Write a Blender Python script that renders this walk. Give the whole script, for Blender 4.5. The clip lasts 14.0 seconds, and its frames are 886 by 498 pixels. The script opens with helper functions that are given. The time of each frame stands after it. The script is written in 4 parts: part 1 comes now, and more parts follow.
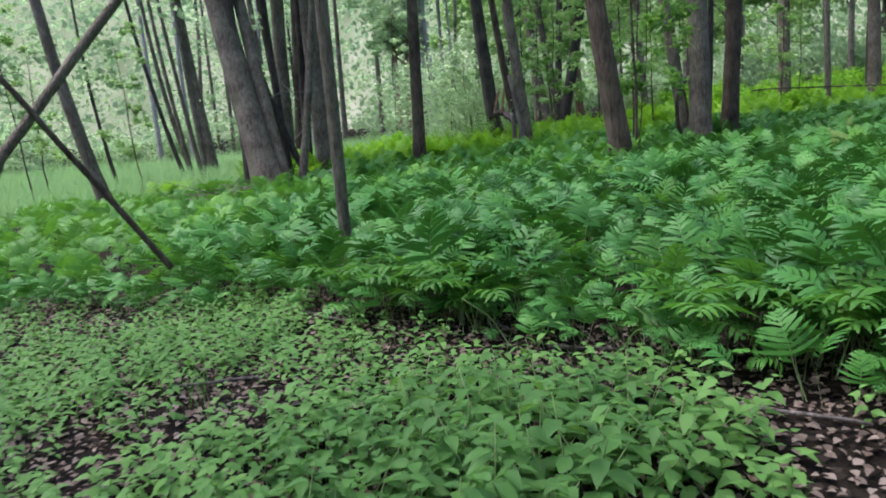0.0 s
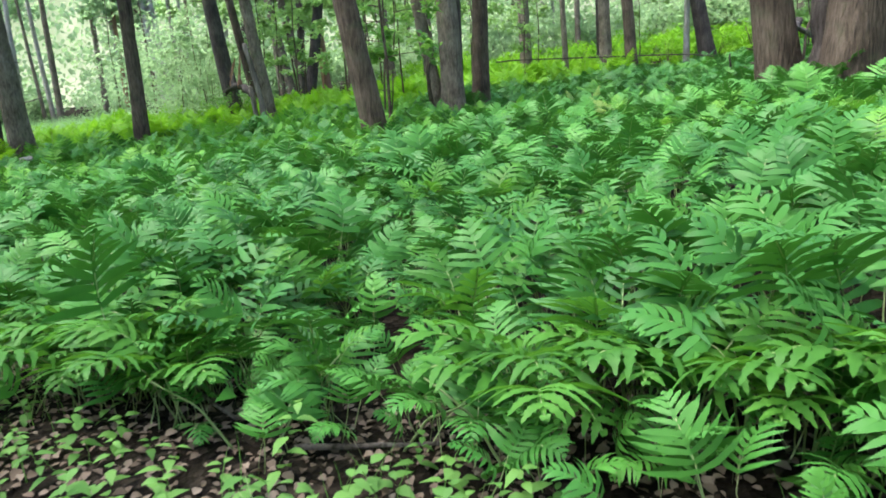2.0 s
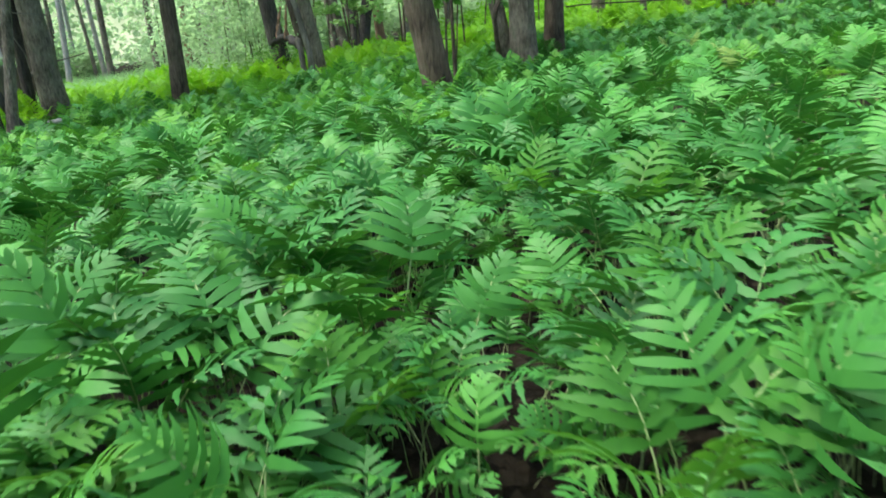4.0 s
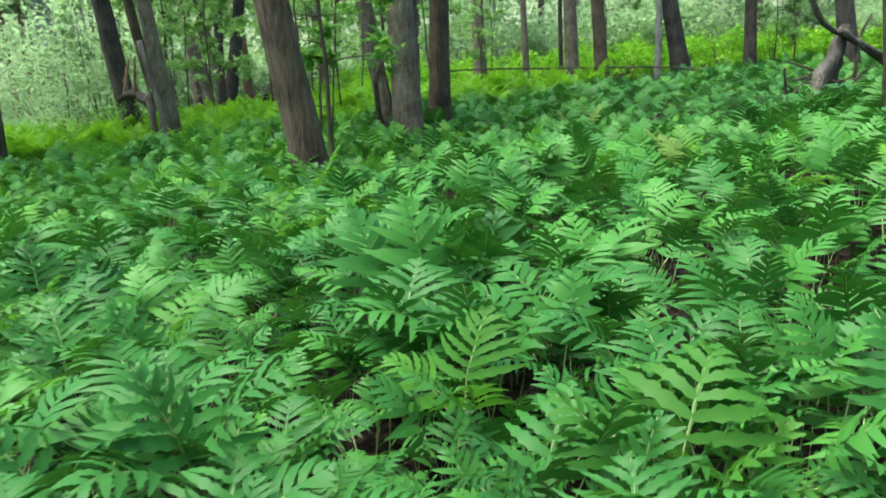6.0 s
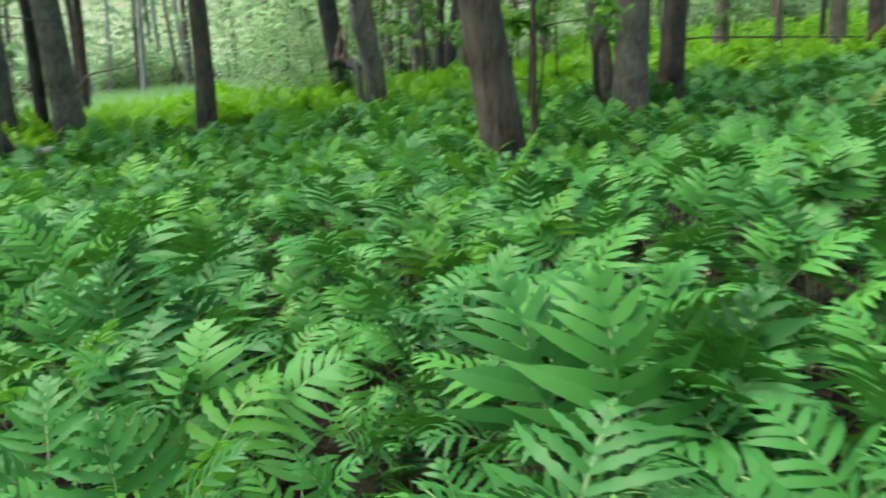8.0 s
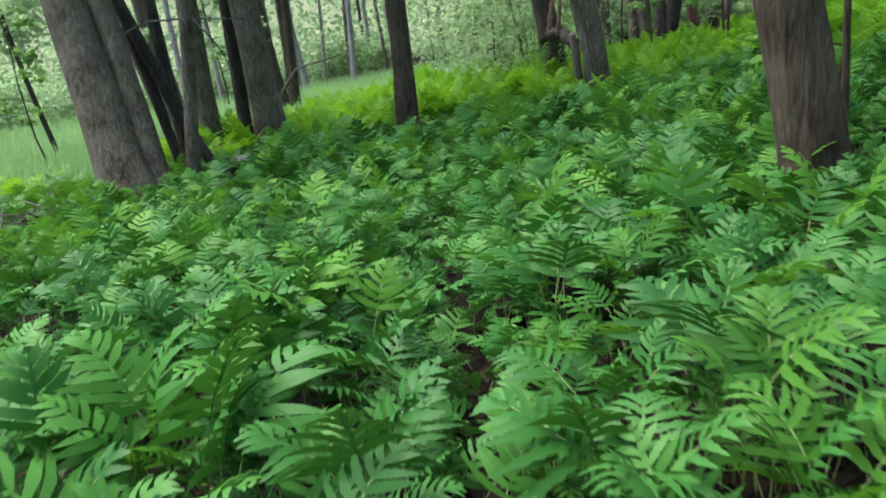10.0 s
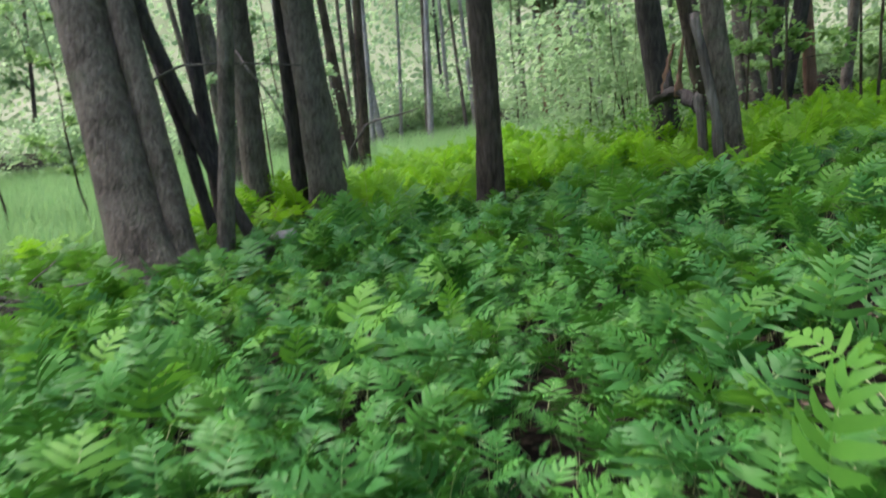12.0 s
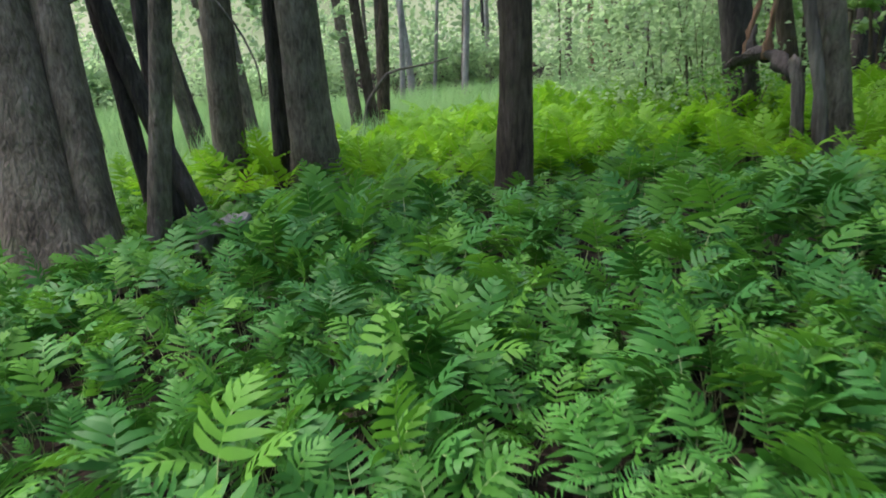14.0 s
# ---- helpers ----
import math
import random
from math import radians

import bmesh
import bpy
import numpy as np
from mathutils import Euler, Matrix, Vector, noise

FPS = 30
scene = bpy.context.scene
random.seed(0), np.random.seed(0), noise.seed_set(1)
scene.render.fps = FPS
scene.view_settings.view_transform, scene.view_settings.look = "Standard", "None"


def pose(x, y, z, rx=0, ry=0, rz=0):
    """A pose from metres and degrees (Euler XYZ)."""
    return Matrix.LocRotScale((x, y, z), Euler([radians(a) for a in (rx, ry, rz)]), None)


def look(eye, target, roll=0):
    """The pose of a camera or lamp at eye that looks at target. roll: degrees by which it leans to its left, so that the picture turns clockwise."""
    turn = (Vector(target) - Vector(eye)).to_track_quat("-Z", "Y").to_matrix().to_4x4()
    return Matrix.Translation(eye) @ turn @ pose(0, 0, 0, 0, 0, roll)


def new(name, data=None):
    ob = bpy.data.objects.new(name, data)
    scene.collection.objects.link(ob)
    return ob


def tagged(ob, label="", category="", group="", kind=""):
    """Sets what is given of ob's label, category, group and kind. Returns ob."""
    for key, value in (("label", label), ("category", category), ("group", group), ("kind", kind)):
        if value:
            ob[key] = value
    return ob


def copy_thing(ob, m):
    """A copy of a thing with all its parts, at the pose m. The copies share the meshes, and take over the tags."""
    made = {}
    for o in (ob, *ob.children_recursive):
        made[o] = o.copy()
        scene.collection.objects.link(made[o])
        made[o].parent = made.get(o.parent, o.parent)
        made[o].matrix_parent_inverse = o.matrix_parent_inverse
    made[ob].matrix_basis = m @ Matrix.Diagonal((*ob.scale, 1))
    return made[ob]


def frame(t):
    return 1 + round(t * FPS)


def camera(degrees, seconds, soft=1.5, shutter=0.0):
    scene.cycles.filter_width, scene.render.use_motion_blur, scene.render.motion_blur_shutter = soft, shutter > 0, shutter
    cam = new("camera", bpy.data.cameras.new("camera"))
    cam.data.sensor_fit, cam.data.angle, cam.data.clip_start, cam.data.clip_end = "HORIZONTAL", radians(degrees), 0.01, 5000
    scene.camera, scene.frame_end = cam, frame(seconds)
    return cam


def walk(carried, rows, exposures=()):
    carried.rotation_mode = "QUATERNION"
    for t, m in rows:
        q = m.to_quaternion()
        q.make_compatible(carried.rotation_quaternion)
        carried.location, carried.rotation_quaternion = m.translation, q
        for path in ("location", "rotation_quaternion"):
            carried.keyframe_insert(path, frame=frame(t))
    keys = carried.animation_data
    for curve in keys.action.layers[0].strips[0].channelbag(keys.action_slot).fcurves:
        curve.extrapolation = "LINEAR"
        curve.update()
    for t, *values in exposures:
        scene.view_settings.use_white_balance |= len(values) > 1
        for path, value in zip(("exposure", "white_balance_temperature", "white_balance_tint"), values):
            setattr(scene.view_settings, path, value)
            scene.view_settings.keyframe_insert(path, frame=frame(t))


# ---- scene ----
cam = camera(59.9, 14.0, soft=1.8, shutter=0.4)

PATH = [
    (0, (0.027, 0.528, 1.334), (0.015, 2.494, 0.969), -3.7),
    (0.5, (0.035, 0.989, 1.3), (0.063, 2.949, 0.903), -4.9),
    (1, (0.082, 1.375, 1.32), (0.221, 3.326, 0.902), -4.9),
    (1.5, (0.172, 1.8, 1.279), (0.7, 3.677, 0.833), -4.1),
    (2, (0.337, 2.11, 1.251), (0.931, 3.962, 0.784), -3.8),
    (4.5, (0.693, 4.252, 1.186), (1.12, 6.117, 0.603), -5.0),
    (5, (0.83, 4.779, 1.194), (1.445, 6.615, 0.695), -4.6),
    (5.5, (0.942, 5.172, 1.251), (1.69, 6.974, 0.813), -3.1),
    (6, (1.06, 5.397, 1.288), (1.83, 7.185, 0.83), -2.5),
    (6.5, (1.214, 5.753, 1.225), (2.034, 7.504, 0.716), -0.5),
    (7, (1.359, 6.103, 1.275), (2.162, 7.864, 0.769), -1.7),
    (7.5, (1.506, 6.462, 1.311), (2.075, 8.34, 0.927), -2.6),
    (8, (1.593, 6.673, 1.295), (1.831, 8.59, 0.778), -2.0),
    (8.5, (1.601, 7.124, 1.282), (1.531, 9.048, 0.741), -3.4),
    (11, (1.281, 9.443, 1.374), (0.913, 11.328, 0.817), -6.0),
    (11.5, (1.147, 10.017, 1.375), (0.682, 11.882, 0.825), -3.9),
    (12, (1.001, 10.614, 1.345), (0.531, 12.517, 0.948), -5.4),
    (12.5, (0.97, 11.186, 1.376), (0.67, 13.133, 1.03), -4.9),
    (13, (0.951, 11.742, 1.39), (0.59, 13.68, 1.057), -2.5),
    (13.5, (0.887, 12.194, 1.308), (0.407, 14.085, 0.871), -2.7),
    (14, (0.78, 12.698, 1.298), (0.224, 14.55, 0.787), -2.8),
]
walk(cam, [(t, look(eye, target, roll)) for t, eye, target, roll in PATH], [(0, 1.76, 6150, 25), (1, 1.66, 6350, 18), (2, 2.38, 6500, 12), (5, 2.22, 6650, 1), (7.5, 2.10, 6650, 3), (8.5, 2.03, 6650, 8), (11, 1.80, 6550, 16), (12.5, 1.8, 6550, 21), (14, 1.77, 6600, 18)])

# ---- light ----
SUN_ELEV, SUN_AZ = radians(68), radians(-85)
world = bpy.data.worlds.new("world")
scene.world = world
world.use_nodes = True
sky = world.node_tree.nodes.new("ShaderNodeTexSky")
sky.sky_type = "NISHITA"
sky.sun_disc = False
sky.sun_elevation, sky.sun_rotation = SUN_ELEV, SUN_AZ
sky.air_density, sky.dust_density, sky.ozone_density = 1.0, 2.0, 1.0
back = world.node_tree.nodes["Background"]
world.node_tree.links.new(sky.outputs[0], back.inputs[0])
back.inputs[1].default_value = 0.15
sun = new("sun", bpy.data.lights.new("sun", "SUN"))
sun.data.energy, sun.data.angle, sun.data.color = 1.6, radians(45), (1.0, 0.96, 0.89)
sun.matrix_world = look((0, 0, 30), (30 * -math.sin(SUN_AZ) * math.cos(SUN_ELEV), -30 * math.cos(SUN_AZ) * math.cos(SUN_ELEV), 30 - 30 * math.sin(SUN_ELEV)))


# ---- materials ----
def material(name):
    m = bpy.data.materials.new(name)
    m.use_nodes = True
    nt = m.node_tree
    return m, nt, nt.nodes["Principled BSDF"], nt.nodes["Material Output"]


def node(nt, kind, **values):
    n = nt.nodes.new("ShaderNode" + kind)
    for key, value in values.items():
        n.inputs[key].default_value = value
    return n


def ramp(nt, fac, *stops):
    r = nt.nodes.new("ShaderNodeValToRGB")
    while len(r.color_ramp.elements) < len(stops):
        r.color_ramp.elements.new(0.5)
    for e, (at, colour) in zip(r.color_ramp.elements, stops):
        e.position, e.color = at, (*colour, 1)
    nt.links.new(fac, r.inputs[0])
    return r.outputs[0]


def leaf_material(name, dark, mid, light, through_colour, gloss=0.45, share=0.38, scale=30.0):
    """Thin leaf: glossy upper skin, light glowing through from behind, tint varied leaf by leaf and by patches."""
    m, nt, bsdf, out = material(name)
    info, attr = nt.nodes.new("ShaderNodeObjectInfo"), nt.nodes.new("ShaderNodeAttribute")
    attr.attribute_name = "vary"
    geo = nt.nodes.new("ShaderNodeNewGeometry")
    patch = node(nt, "TexNoise", Scale=0.9, Detail=2.0)
    fine = node(nt, "TexNoise", Scale=scale, Detail=3.0)
    for n in (patch, fine):
        nt.links.new(geo.outputs["Position"], n.inputs["Vector"])
    total = None
    for socket, weight in ((attr.outputs["Fac"], 0.42), (info.outputs["Random"], 0.30), (patch.outputs["Fac"], 0.45), (fine.outputs["Fac"], 0.22)):
        mul = nt.nodes.new("ShaderNodeMath")
        mul.operation = "MULTIPLY_ADD"
        nt.links.new(socket, mul.inputs[0])
        mul.inputs[1].default_value = weight
        if total:
            nt.links.new(total, mul.inputs[2])
        else:
            mul.inputs[2].default_value = -0.12
        total = mul.outputs[0]
    colour = ramp(nt, total, (0.12, dark), (0.45, mid), (0.85, light))
    nt.links.new(colour, bsdf.inputs["Base Color"])
    bsdf.inputs["Roughness"].default_value = gloss
    bsdf.inputs["Specular IOR Level"].default_value = 0.22
    mixc = nt.nodes.new("ShaderNodeMix")
    mixc.data_type, mixc.blend_type = "RGBA", "MIX"
    mixc.inputs[0].default_value = 0.6
    nt.links.new(colour, mixc.inputs[6])
    mixc.inputs[7].default_value = (*through_colour, 1)
    tr = nt.nodes.new("ShaderNodeBsdfTranslucent")
    nt.links.new(mixc.outputs[2], tr.inputs["Color"])
    mix = nt.nodes.new("ShaderNodeMixShader")
    mix.inputs[0].default_value = share
    nt.links.new(bsdf.outputs[0], mix.inputs[1])
    nt.links.new(tr.outputs[0], mix.inputs[2])
    nt.links.new(mix.outputs[0], out.inputs["Surface"])
    return m


def bark_material(name, dark, mid, light, stretch=0.18, moss=0.0):
    m, nt, bsdf, out = material(name)
    co = nt.nodes.new("ShaderNodeTexCoord")
    mp = nt.nodes.new("ShaderNodeMapping")
    mp.inputs["Scale"].default_value = (1, 1, stretch)
    nt.links.new(co.outputs["Object"], mp.inputs["Vector"])
    ridge = node(nt, "TexNoise", Scale=26.0, Detail=6.0, Roughness=0.65, Distortion=0.6)
    blotch = node(nt, "TexNoise", Scale=2.2, Detail=4.0)
    crack = node(nt, "TexVoronoi", Scale=22.0)
    crack.feature = "DISTANCE_TO_EDGE"
    for n in (ridge, crack):
        nt.links.new(mp.outputs[0], n.inputs["Vector"])
    nt.links.new(co.outputs["Object"], blotch.inputs["Vector"])
    a = nt.nodes.new("ShaderNodeMath")
    a.operation = "MULTIPLY_ADD"
    nt.links.new(ridge.outputs["Fac"], a.inputs[0])
    a.inputs[1].default_value = 0.6
    b = nt.nodes.new("ShaderNodeMath")
    b.operation = "MULTIPLY"
    nt.links.new(blotch.outputs["Fac"], b.inputs[0])
    b.inputs[1].default_value = 0.42
    nt.links.new(b.outputs[0], a.inputs[2])
    colour = ramp(nt, a.outputs[0], (0.36, dark), (0.5, mid), (0.65, light))
    if moss:
        green = node(nt, "TexNoise", Scale=4.0, Detail=5.0)
        nt.links.new(co.outputs["Object"], green.inputs["Vector"])
        where = ramp(nt, green.outputs["Fac"], (0.56, (0, 0, 0)), (0.72, (moss, moss, moss)))
        mx = nt.nodes.new("ShaderNodeMix")
        mx.data_type = "RGBA"
        nt.links.new(where, mx.inputs[0])
        nt.links.new(colour, mx.inputs[6])
        mx.inputs[7].default_value = (0.09, 0.12, 0.06, 1)
        colour = mx.outputs[2]
    nt.links.new(colour, bsdf.inputs["Base Color"])
    bsdf.inputs["Roughness"].default_value = 0.9
    bsdf.inputs["Specular IOR Level"].default_value = 0.25
    h = nt.nodes.new("ShaderNodeMath")
    h.operation = "ADD"
    nt.links.new(ridge.outputs["Fac"], h.inputs[0])
    nt.links.new(crack.outputs["Distance"], h.inputs[1])
    bump = node(nt, "Bump", Strength=0.9, Distance=0.035)
    nt.links.new(h.outputs[0], bump.inputs["Height"])
    nt.links.new(bump.outputs[0], bsdf.inputs["Normal"])
    return m


def soil_material():
    m, nt, bsdf, out = material("leaf_litter_soil")
    geo = nt.nodes.new("ShaderNodeNewGeometry")
    cells = node(nt, "TexVoronoi", Scale=22.0, Randomness=1.0)
    big = node(nt, "TexNoise", Scale=1.3, Detail=4.0)
    fine = node(nt, "TexNoise", Scale=60.0, Detail=4.0)
    for n in (cells, big, fine):
        nt.links.new(geo.outputs["Position"], n.inputs["Vector"])
    sep = nt.nodes.new("ShaderNodeSeparateColor")
    nt.links.new(cells.outputs["Color"], sep.inputs[0])
    colour = ramp(nt, sep.outputs[0], (0.0, (0.005, 0.004, 0.003)), (0.35, (0.010, 0.008, 0.005)), (0.7, (0.019, 0.015, 0.010)), (1.0, (0.045, 0.036, 0.026)))
    mx = nt.nodes.new("ShaderNodeMix")
    mx.data_type, mx.blend_type = "RGBA", "MULTIPLY"
    mx.inputs[0].default_value = 0.7
    nt.links.new(colour, mx.inputs[6])
    nt.links.new(ramp(nt, big.outputs["Fac"], (0.3, (0.45, 0.42, 0.4)), (0.7, (1, 1, 1))), mx.inputs[7])
    nt.links.new(mx.outputs[2], bsdf.inputs["Base Color"])
    bsdf.inputs["Roughness"].default_value = 0.95
    bsdf.inputs["Specular IOR Level"].default_value = 0.08
    h = nt.nodes.new("ShaderNodeMath")
    h.operation = "ADD"
    nt.links.new(cells.outputs["Distance"], h.inputs[0])
    nt.links.new(fine.outputs["Fac"], h.inputs[1])
    bump = node(nt, "Bump", Strength=0.8, Distance=0.02)
    nt.links.new(h.outputs[0], bump.inputs["Height"])
    nt.links.new(bump.outputs[0], bsdf.inputs["Normal"])
    return m


FERN = leaf_material("fern_leaf", (0.021, 0.094, 0.021), (0.038, 0.158, 0.028), (0.070, 0.232, 0.034), (0.10, 0.33, 0.03), 0.5, 0.13)
FRESH_FERN = leaf_material("fresh_fern_leaf", (0.030, 0.115, 0.018), (0.068, 0.215, 0.028), (0.125, 0.32, 0.040), (0.16, 0.45, 0.03), 0.52, 0.3)
# yellow-green of its own, with open-sky brightness painted into the tints
LIT_YELLOW_GREEN = leaf_material("lit_yellow_green_leaf", (0.06, 0.185, 0.010), (0.12, 0.31, 0.017), (0.20, 0.43, 0.03), (0.25, 0.55, 0.02), 0.55, 0.44)
HERB = leaf_material("herb_leaf", (0.045, 0.13, 0.028), (0.088, 0.22, 0.045), (0.145, 0.31, 0.068), (0.18, 0.42, 0.05), 0.55, 0.34)
GRASS = leaf_material("meadow_grass", (0.13, 0.30, 0.10), (0.21, 0.42, 0.15), (0.30, 0.50, 0.21), (0.36, 0.60, 0.20), 0.6, 0.4, 8.0)
CANOPY = leaf_material("tree_leaf", (0.03, 0.10, 0.02), (0.06, 0.18, 0.035), (0.12, 0.28, 0.06), (0.28, 0.55, 0.08), 0.5, 0.45, 12.0)
# paler than real foliage: distance haze and open light put into the tints
HAZE_LIT_LEAF = leaf_material("haze_lit_leaf", (0.18, 0.295, 0.14), (0.245, 0.375, 0.19), (0.31, 0.45, 0.25), (0.42, 0.62, 0.28), 0.7, 0.55, 3.0)
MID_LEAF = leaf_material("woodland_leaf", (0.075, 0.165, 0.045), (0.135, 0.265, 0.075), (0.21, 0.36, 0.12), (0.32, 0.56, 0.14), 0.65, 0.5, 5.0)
YELLOW_FERN = leaf_material("yellowed_fern_leaf", (0.08, 0.16, 0.03), (0.14, 0.23, 0.05), (0.20, 0.29, 0.07), (0.35, 0.42, 0.07), 0.6, 0.3)
STALK = leaf_material("fern_stalk", (0.17, 0.25, 0.09), (0.28, 0.37, 0.15), (0.40, 0.46, 0.23), (0.2, 0.3, 0.06), 0.5, 0.1)
DEAD_LEAF = leaf_material("dead_leaf", (0.042, 0.030, 0.021), (0.125, 0.092, 0.066), (0.27, 0.215, 0.165), (0.2, 0.13, 0.07), 0.8, 0.1, 40.0)
BARK = bark_material("maple_bark", (0.046, 0.037, 0.028), (0.138, 0.114, 0.088), (0.245, 0.21, 0.168), stretch=0.3, moss=0.45)
BROWN_BARK = bark_material("brown_bark", (0.022, 0.016, 0.011), (0.075, 0.055, 0.040), (0.145, 0.113, 0.087), moss=0.25)
DARK_BARK = bark_material("dark_bark", (0.02, 0.016, 0.014), (0.05, 0.042, 0.037), (0.10, 0.085, 0.075))
PALE_BARK = bark_material("pale_bark", (0.16, 0.15, 0.13), (0.28, 0.265, 0.24), (0.42, 0.40, 0.37), moss=0.2)
DEAD_WOOD = bark_material("weathered_dead_wood", (0.05, 0.042, 0.034), (0.12, 0.104, 0.088), (0.23, 0.205, 0.18), 0.08)
RUST_WOOD = bark_material("torn_red_heartwood", (0.10, 0.055, 0.035), (0.22, 0.125, 0.08), (0.34, 0.21, 0.14), 0.06)
SOIL = soil_material()


# ---- mesh helpers ----
def gz(x, y):
    """Height of the forest floor: it falls gently ahead and rises to the east."""
    x, y = np.asarray(x, float), np.asarray(y, float)
    base = 0.03 + 0.055 * np.clip(x, -12, 25) - 0.016 * np.clip(y, -10, 30)
    base = base + 0.25 * np.exp(-((x - 7.3) ** 2 + (y - 9.0) ** 2) / 5.0)
    return base + 0.03 * np.sin(x * 1.3 + 0.4) * np.sin(y * 1.1) + 0.015 * np.sin(x * 3.7 + y * 2.9)


def mesh_of(name, verts, quads, mat, vary=None, smooth=False):
    """A mesh from arrays of vertices and four-cornered faces."""
    me = bpy.data.meshes.new(name)
    verts, quads = np.asarray(verts, np.float32), np.asarray(quads, np.int32)
    me.vertices.add(len(verts))
    me.vertices.foreach_set("co", verts.ravel())
    me.loops.add(quads.size)
    me.loops.foreach_set("vertex_index", quads.ravel())
    me.polygons.add(len(quads))
    me.polygons.foreach_set("loop_start", np.arange(0, quads.size, 4, dtype=np.int32))
    if smooth:
        me.polygons.foreach_set("use_smooth", np.ones(len(quads), bool))
    if vary is not None:
        me.attributes.new("vary", "FLOAT", "POINT").data.foreach_set("value", np.asarray(vary, np.float32))
    me.update(calc_edges=True)
    me.materials.append(mat)
    return me


def join(pieces):
    """Joins (verts, quads) pairs."""
    vs, qs, n = [], [], 0
    for v, q in pieces:
        vs.append(v)
        qs.append(np.asarray(q) + n)
        n += len(v)
    return np.concatenate(vs), np.concatenate(qs)


def scatter(kinds, which, places, turns, sizes, tilts=None):
    """Lays copies of shapes at places, turned about z and leaned; returns vertices, faces and a tint for each copy."""
    vs, qs, tint, n = [], [], [], 0
    for i in range(len(places)):
        v, q = kinds[which[i]]
        c, s = math.cos(turns[i]), math.sin(turns[i])
        m = np.array([[c, -s, 0], [s, c, 0], [0, 0, 1]])
        if tilts is not None:
            tx, ty = tilts[i]
            m = m @ np.array(Euler((tx, ty, 0)).to_matrix())
        vs.append((v * sizes[i]) @ m.T + places[i])
        qs.append(q + n)
        n += len(v)
        tint.append(np.full(len(v), RNG.random()))
    return np.concatenate(vs), np.concatenate(qs), np.concatenate(tint)


RNG = np.random.default_rng(7)


def tube(points, radii, seg=8, rough=0.0, flare=None, seed=0):
    """A closed tube along points; rough: fluting of its skin."""
    pts, radii = np.asarray(points, float), np.asarray(radii, float)
    rng = np.random.default_rng(seed)
    tang = np.gradient(pts, axis=0)
    tang /= np.linalg.norm(tang, axis=1)[:, None]
    ref = np.array([0.0, 1, 0]) if abs(tang[0][1]) < 0.9 else np.array([1.0, 0, 0])
    ang = np.linspace(0, 2 * np.pi, seg, endpoint=False)
    lobes = sum(rng.uniform(0.3, 1) * np.sin(k * ang + rng.uniform(0, 6.3)) for k in (2, 3, 5)) / 2
    rings = []
    for i, (p, t, r) in enumerate(zip(pts, tang, radii)):
        u = np.cross(t, ref)
        u /= np.linalg.norm(u)
        w = np.cross(t, u)
        rr = r * (1 + rough * lobes + rough * 0.5 * rng.normal(size=seg))
        if flare is not None:
            rr = rr * (1 + flare[i] * (0.6 + 0.8 * np.clip(lobes, -0.6, 1)))
        rings.append(p + rr[:, None] * (np.cos(ang)[:, None] * u + np.sin(ang)[:, None] * w))
    v = np.concatenate(rings + [pts[:1], pts[-1:]])
    a = np.arange(seg)
    b = (a + 1) % seg
    q = [np.stack([i * seg + a, i * seg + b, (i + 1) * seg + b, (i + 1) * seg + a], 1) for i in range(len(pts) - 1)]
    end, last = len(pts) * seg, (len(pts) - 1) * seg
    for k in range(0, seg, 2):
        q.append(np.array([[end, (k + 2) % seg, k + 1, k], [end + 1, last + k, last + k + 1, last + (k + 2) % seg]]))
    return v, np.concatenate(q)


def part(name, me, parent, label=""):
    ob = new(name, me)
    ob.parent = parent
    return tagged(ob, label)


def leaves(n, centre, spread, size, seed, flat=0.5):
    """n small kite-shaped leaves in a few uneven clumps round centre."""
    rng = np.random.default_rng(seed)
    lumps = rng.normal(size=(max(3, n // 60), 3))
    lumps /= np.linalg.norm(lumps, axis=1)[:, None]
    lumps *= rng.uniform(0.25, 1.0, (len(lumps), 1)) ** 0.6 * np.asarray(spread)
    pick = rng.integers(0, len(lumps), n)
    p = np.asarray(centre) + lumps[pick] + rng.normal(size=(n, 3)) * np.asarray(spread) * 0.17
    nrm = rng.normal(size=(n, 3)) + np.array([0, 0, flat * 2])
    nrm /= np.linalg.norm(nrm, axis=1)[:, None]
    d = rng.normal(size=(n, 3))
    d -= nrm * (d * nrm).sum(1)[:, None]
    d /= np.linalg.norm(d, axis=1)[:, None]
    s = np.cross(nrm, d)
    L = size * rng.uniform(0.6, 1.3, (n, 1))
    fold = nrm * L * 0.12
    v = np.stack([p, p + d * L * 0.45 + s * L * 0.33 + fold, p + d * L, p + d * L * 0.45 - s * L * 0.33 + fold], 1).reshape(-1, 3)
    q = np.arange(4 * n).reshape(-1, 4)
    return v, q, np.repeat(rng.random(n), 4)


# ---- ground ----
ax = np.concatenate([-np.geomspace(400, 14, 22), np.linspace(-13, 20, 133), np.geomspace(21, 400, 22)])
ay = np.concatenate([-np.geomspace(400, 5, 20), np.linspace(-4, 32, 145), np.geomspace(33, 500, 22)])
gx, gy = np.meshgrid(ax, ay)
idx = np.arange(gx.size).reshape(gx.shape)
gq = np.stack([idx[:-1, :-1], idx[:-1, 1:], idx[1:, 1:], idx[1:, :-1]], -1).reshape(-1, 4)
ground = new("ground", mesh_of("ground", np.stack([gx, gy, gz(gx, gy)], -1).reshape(-1, 3), gq, SOIL, smooth=True))
tagged(ground, "dark forest soil under brown leaf litter", "ground", kind="structure")


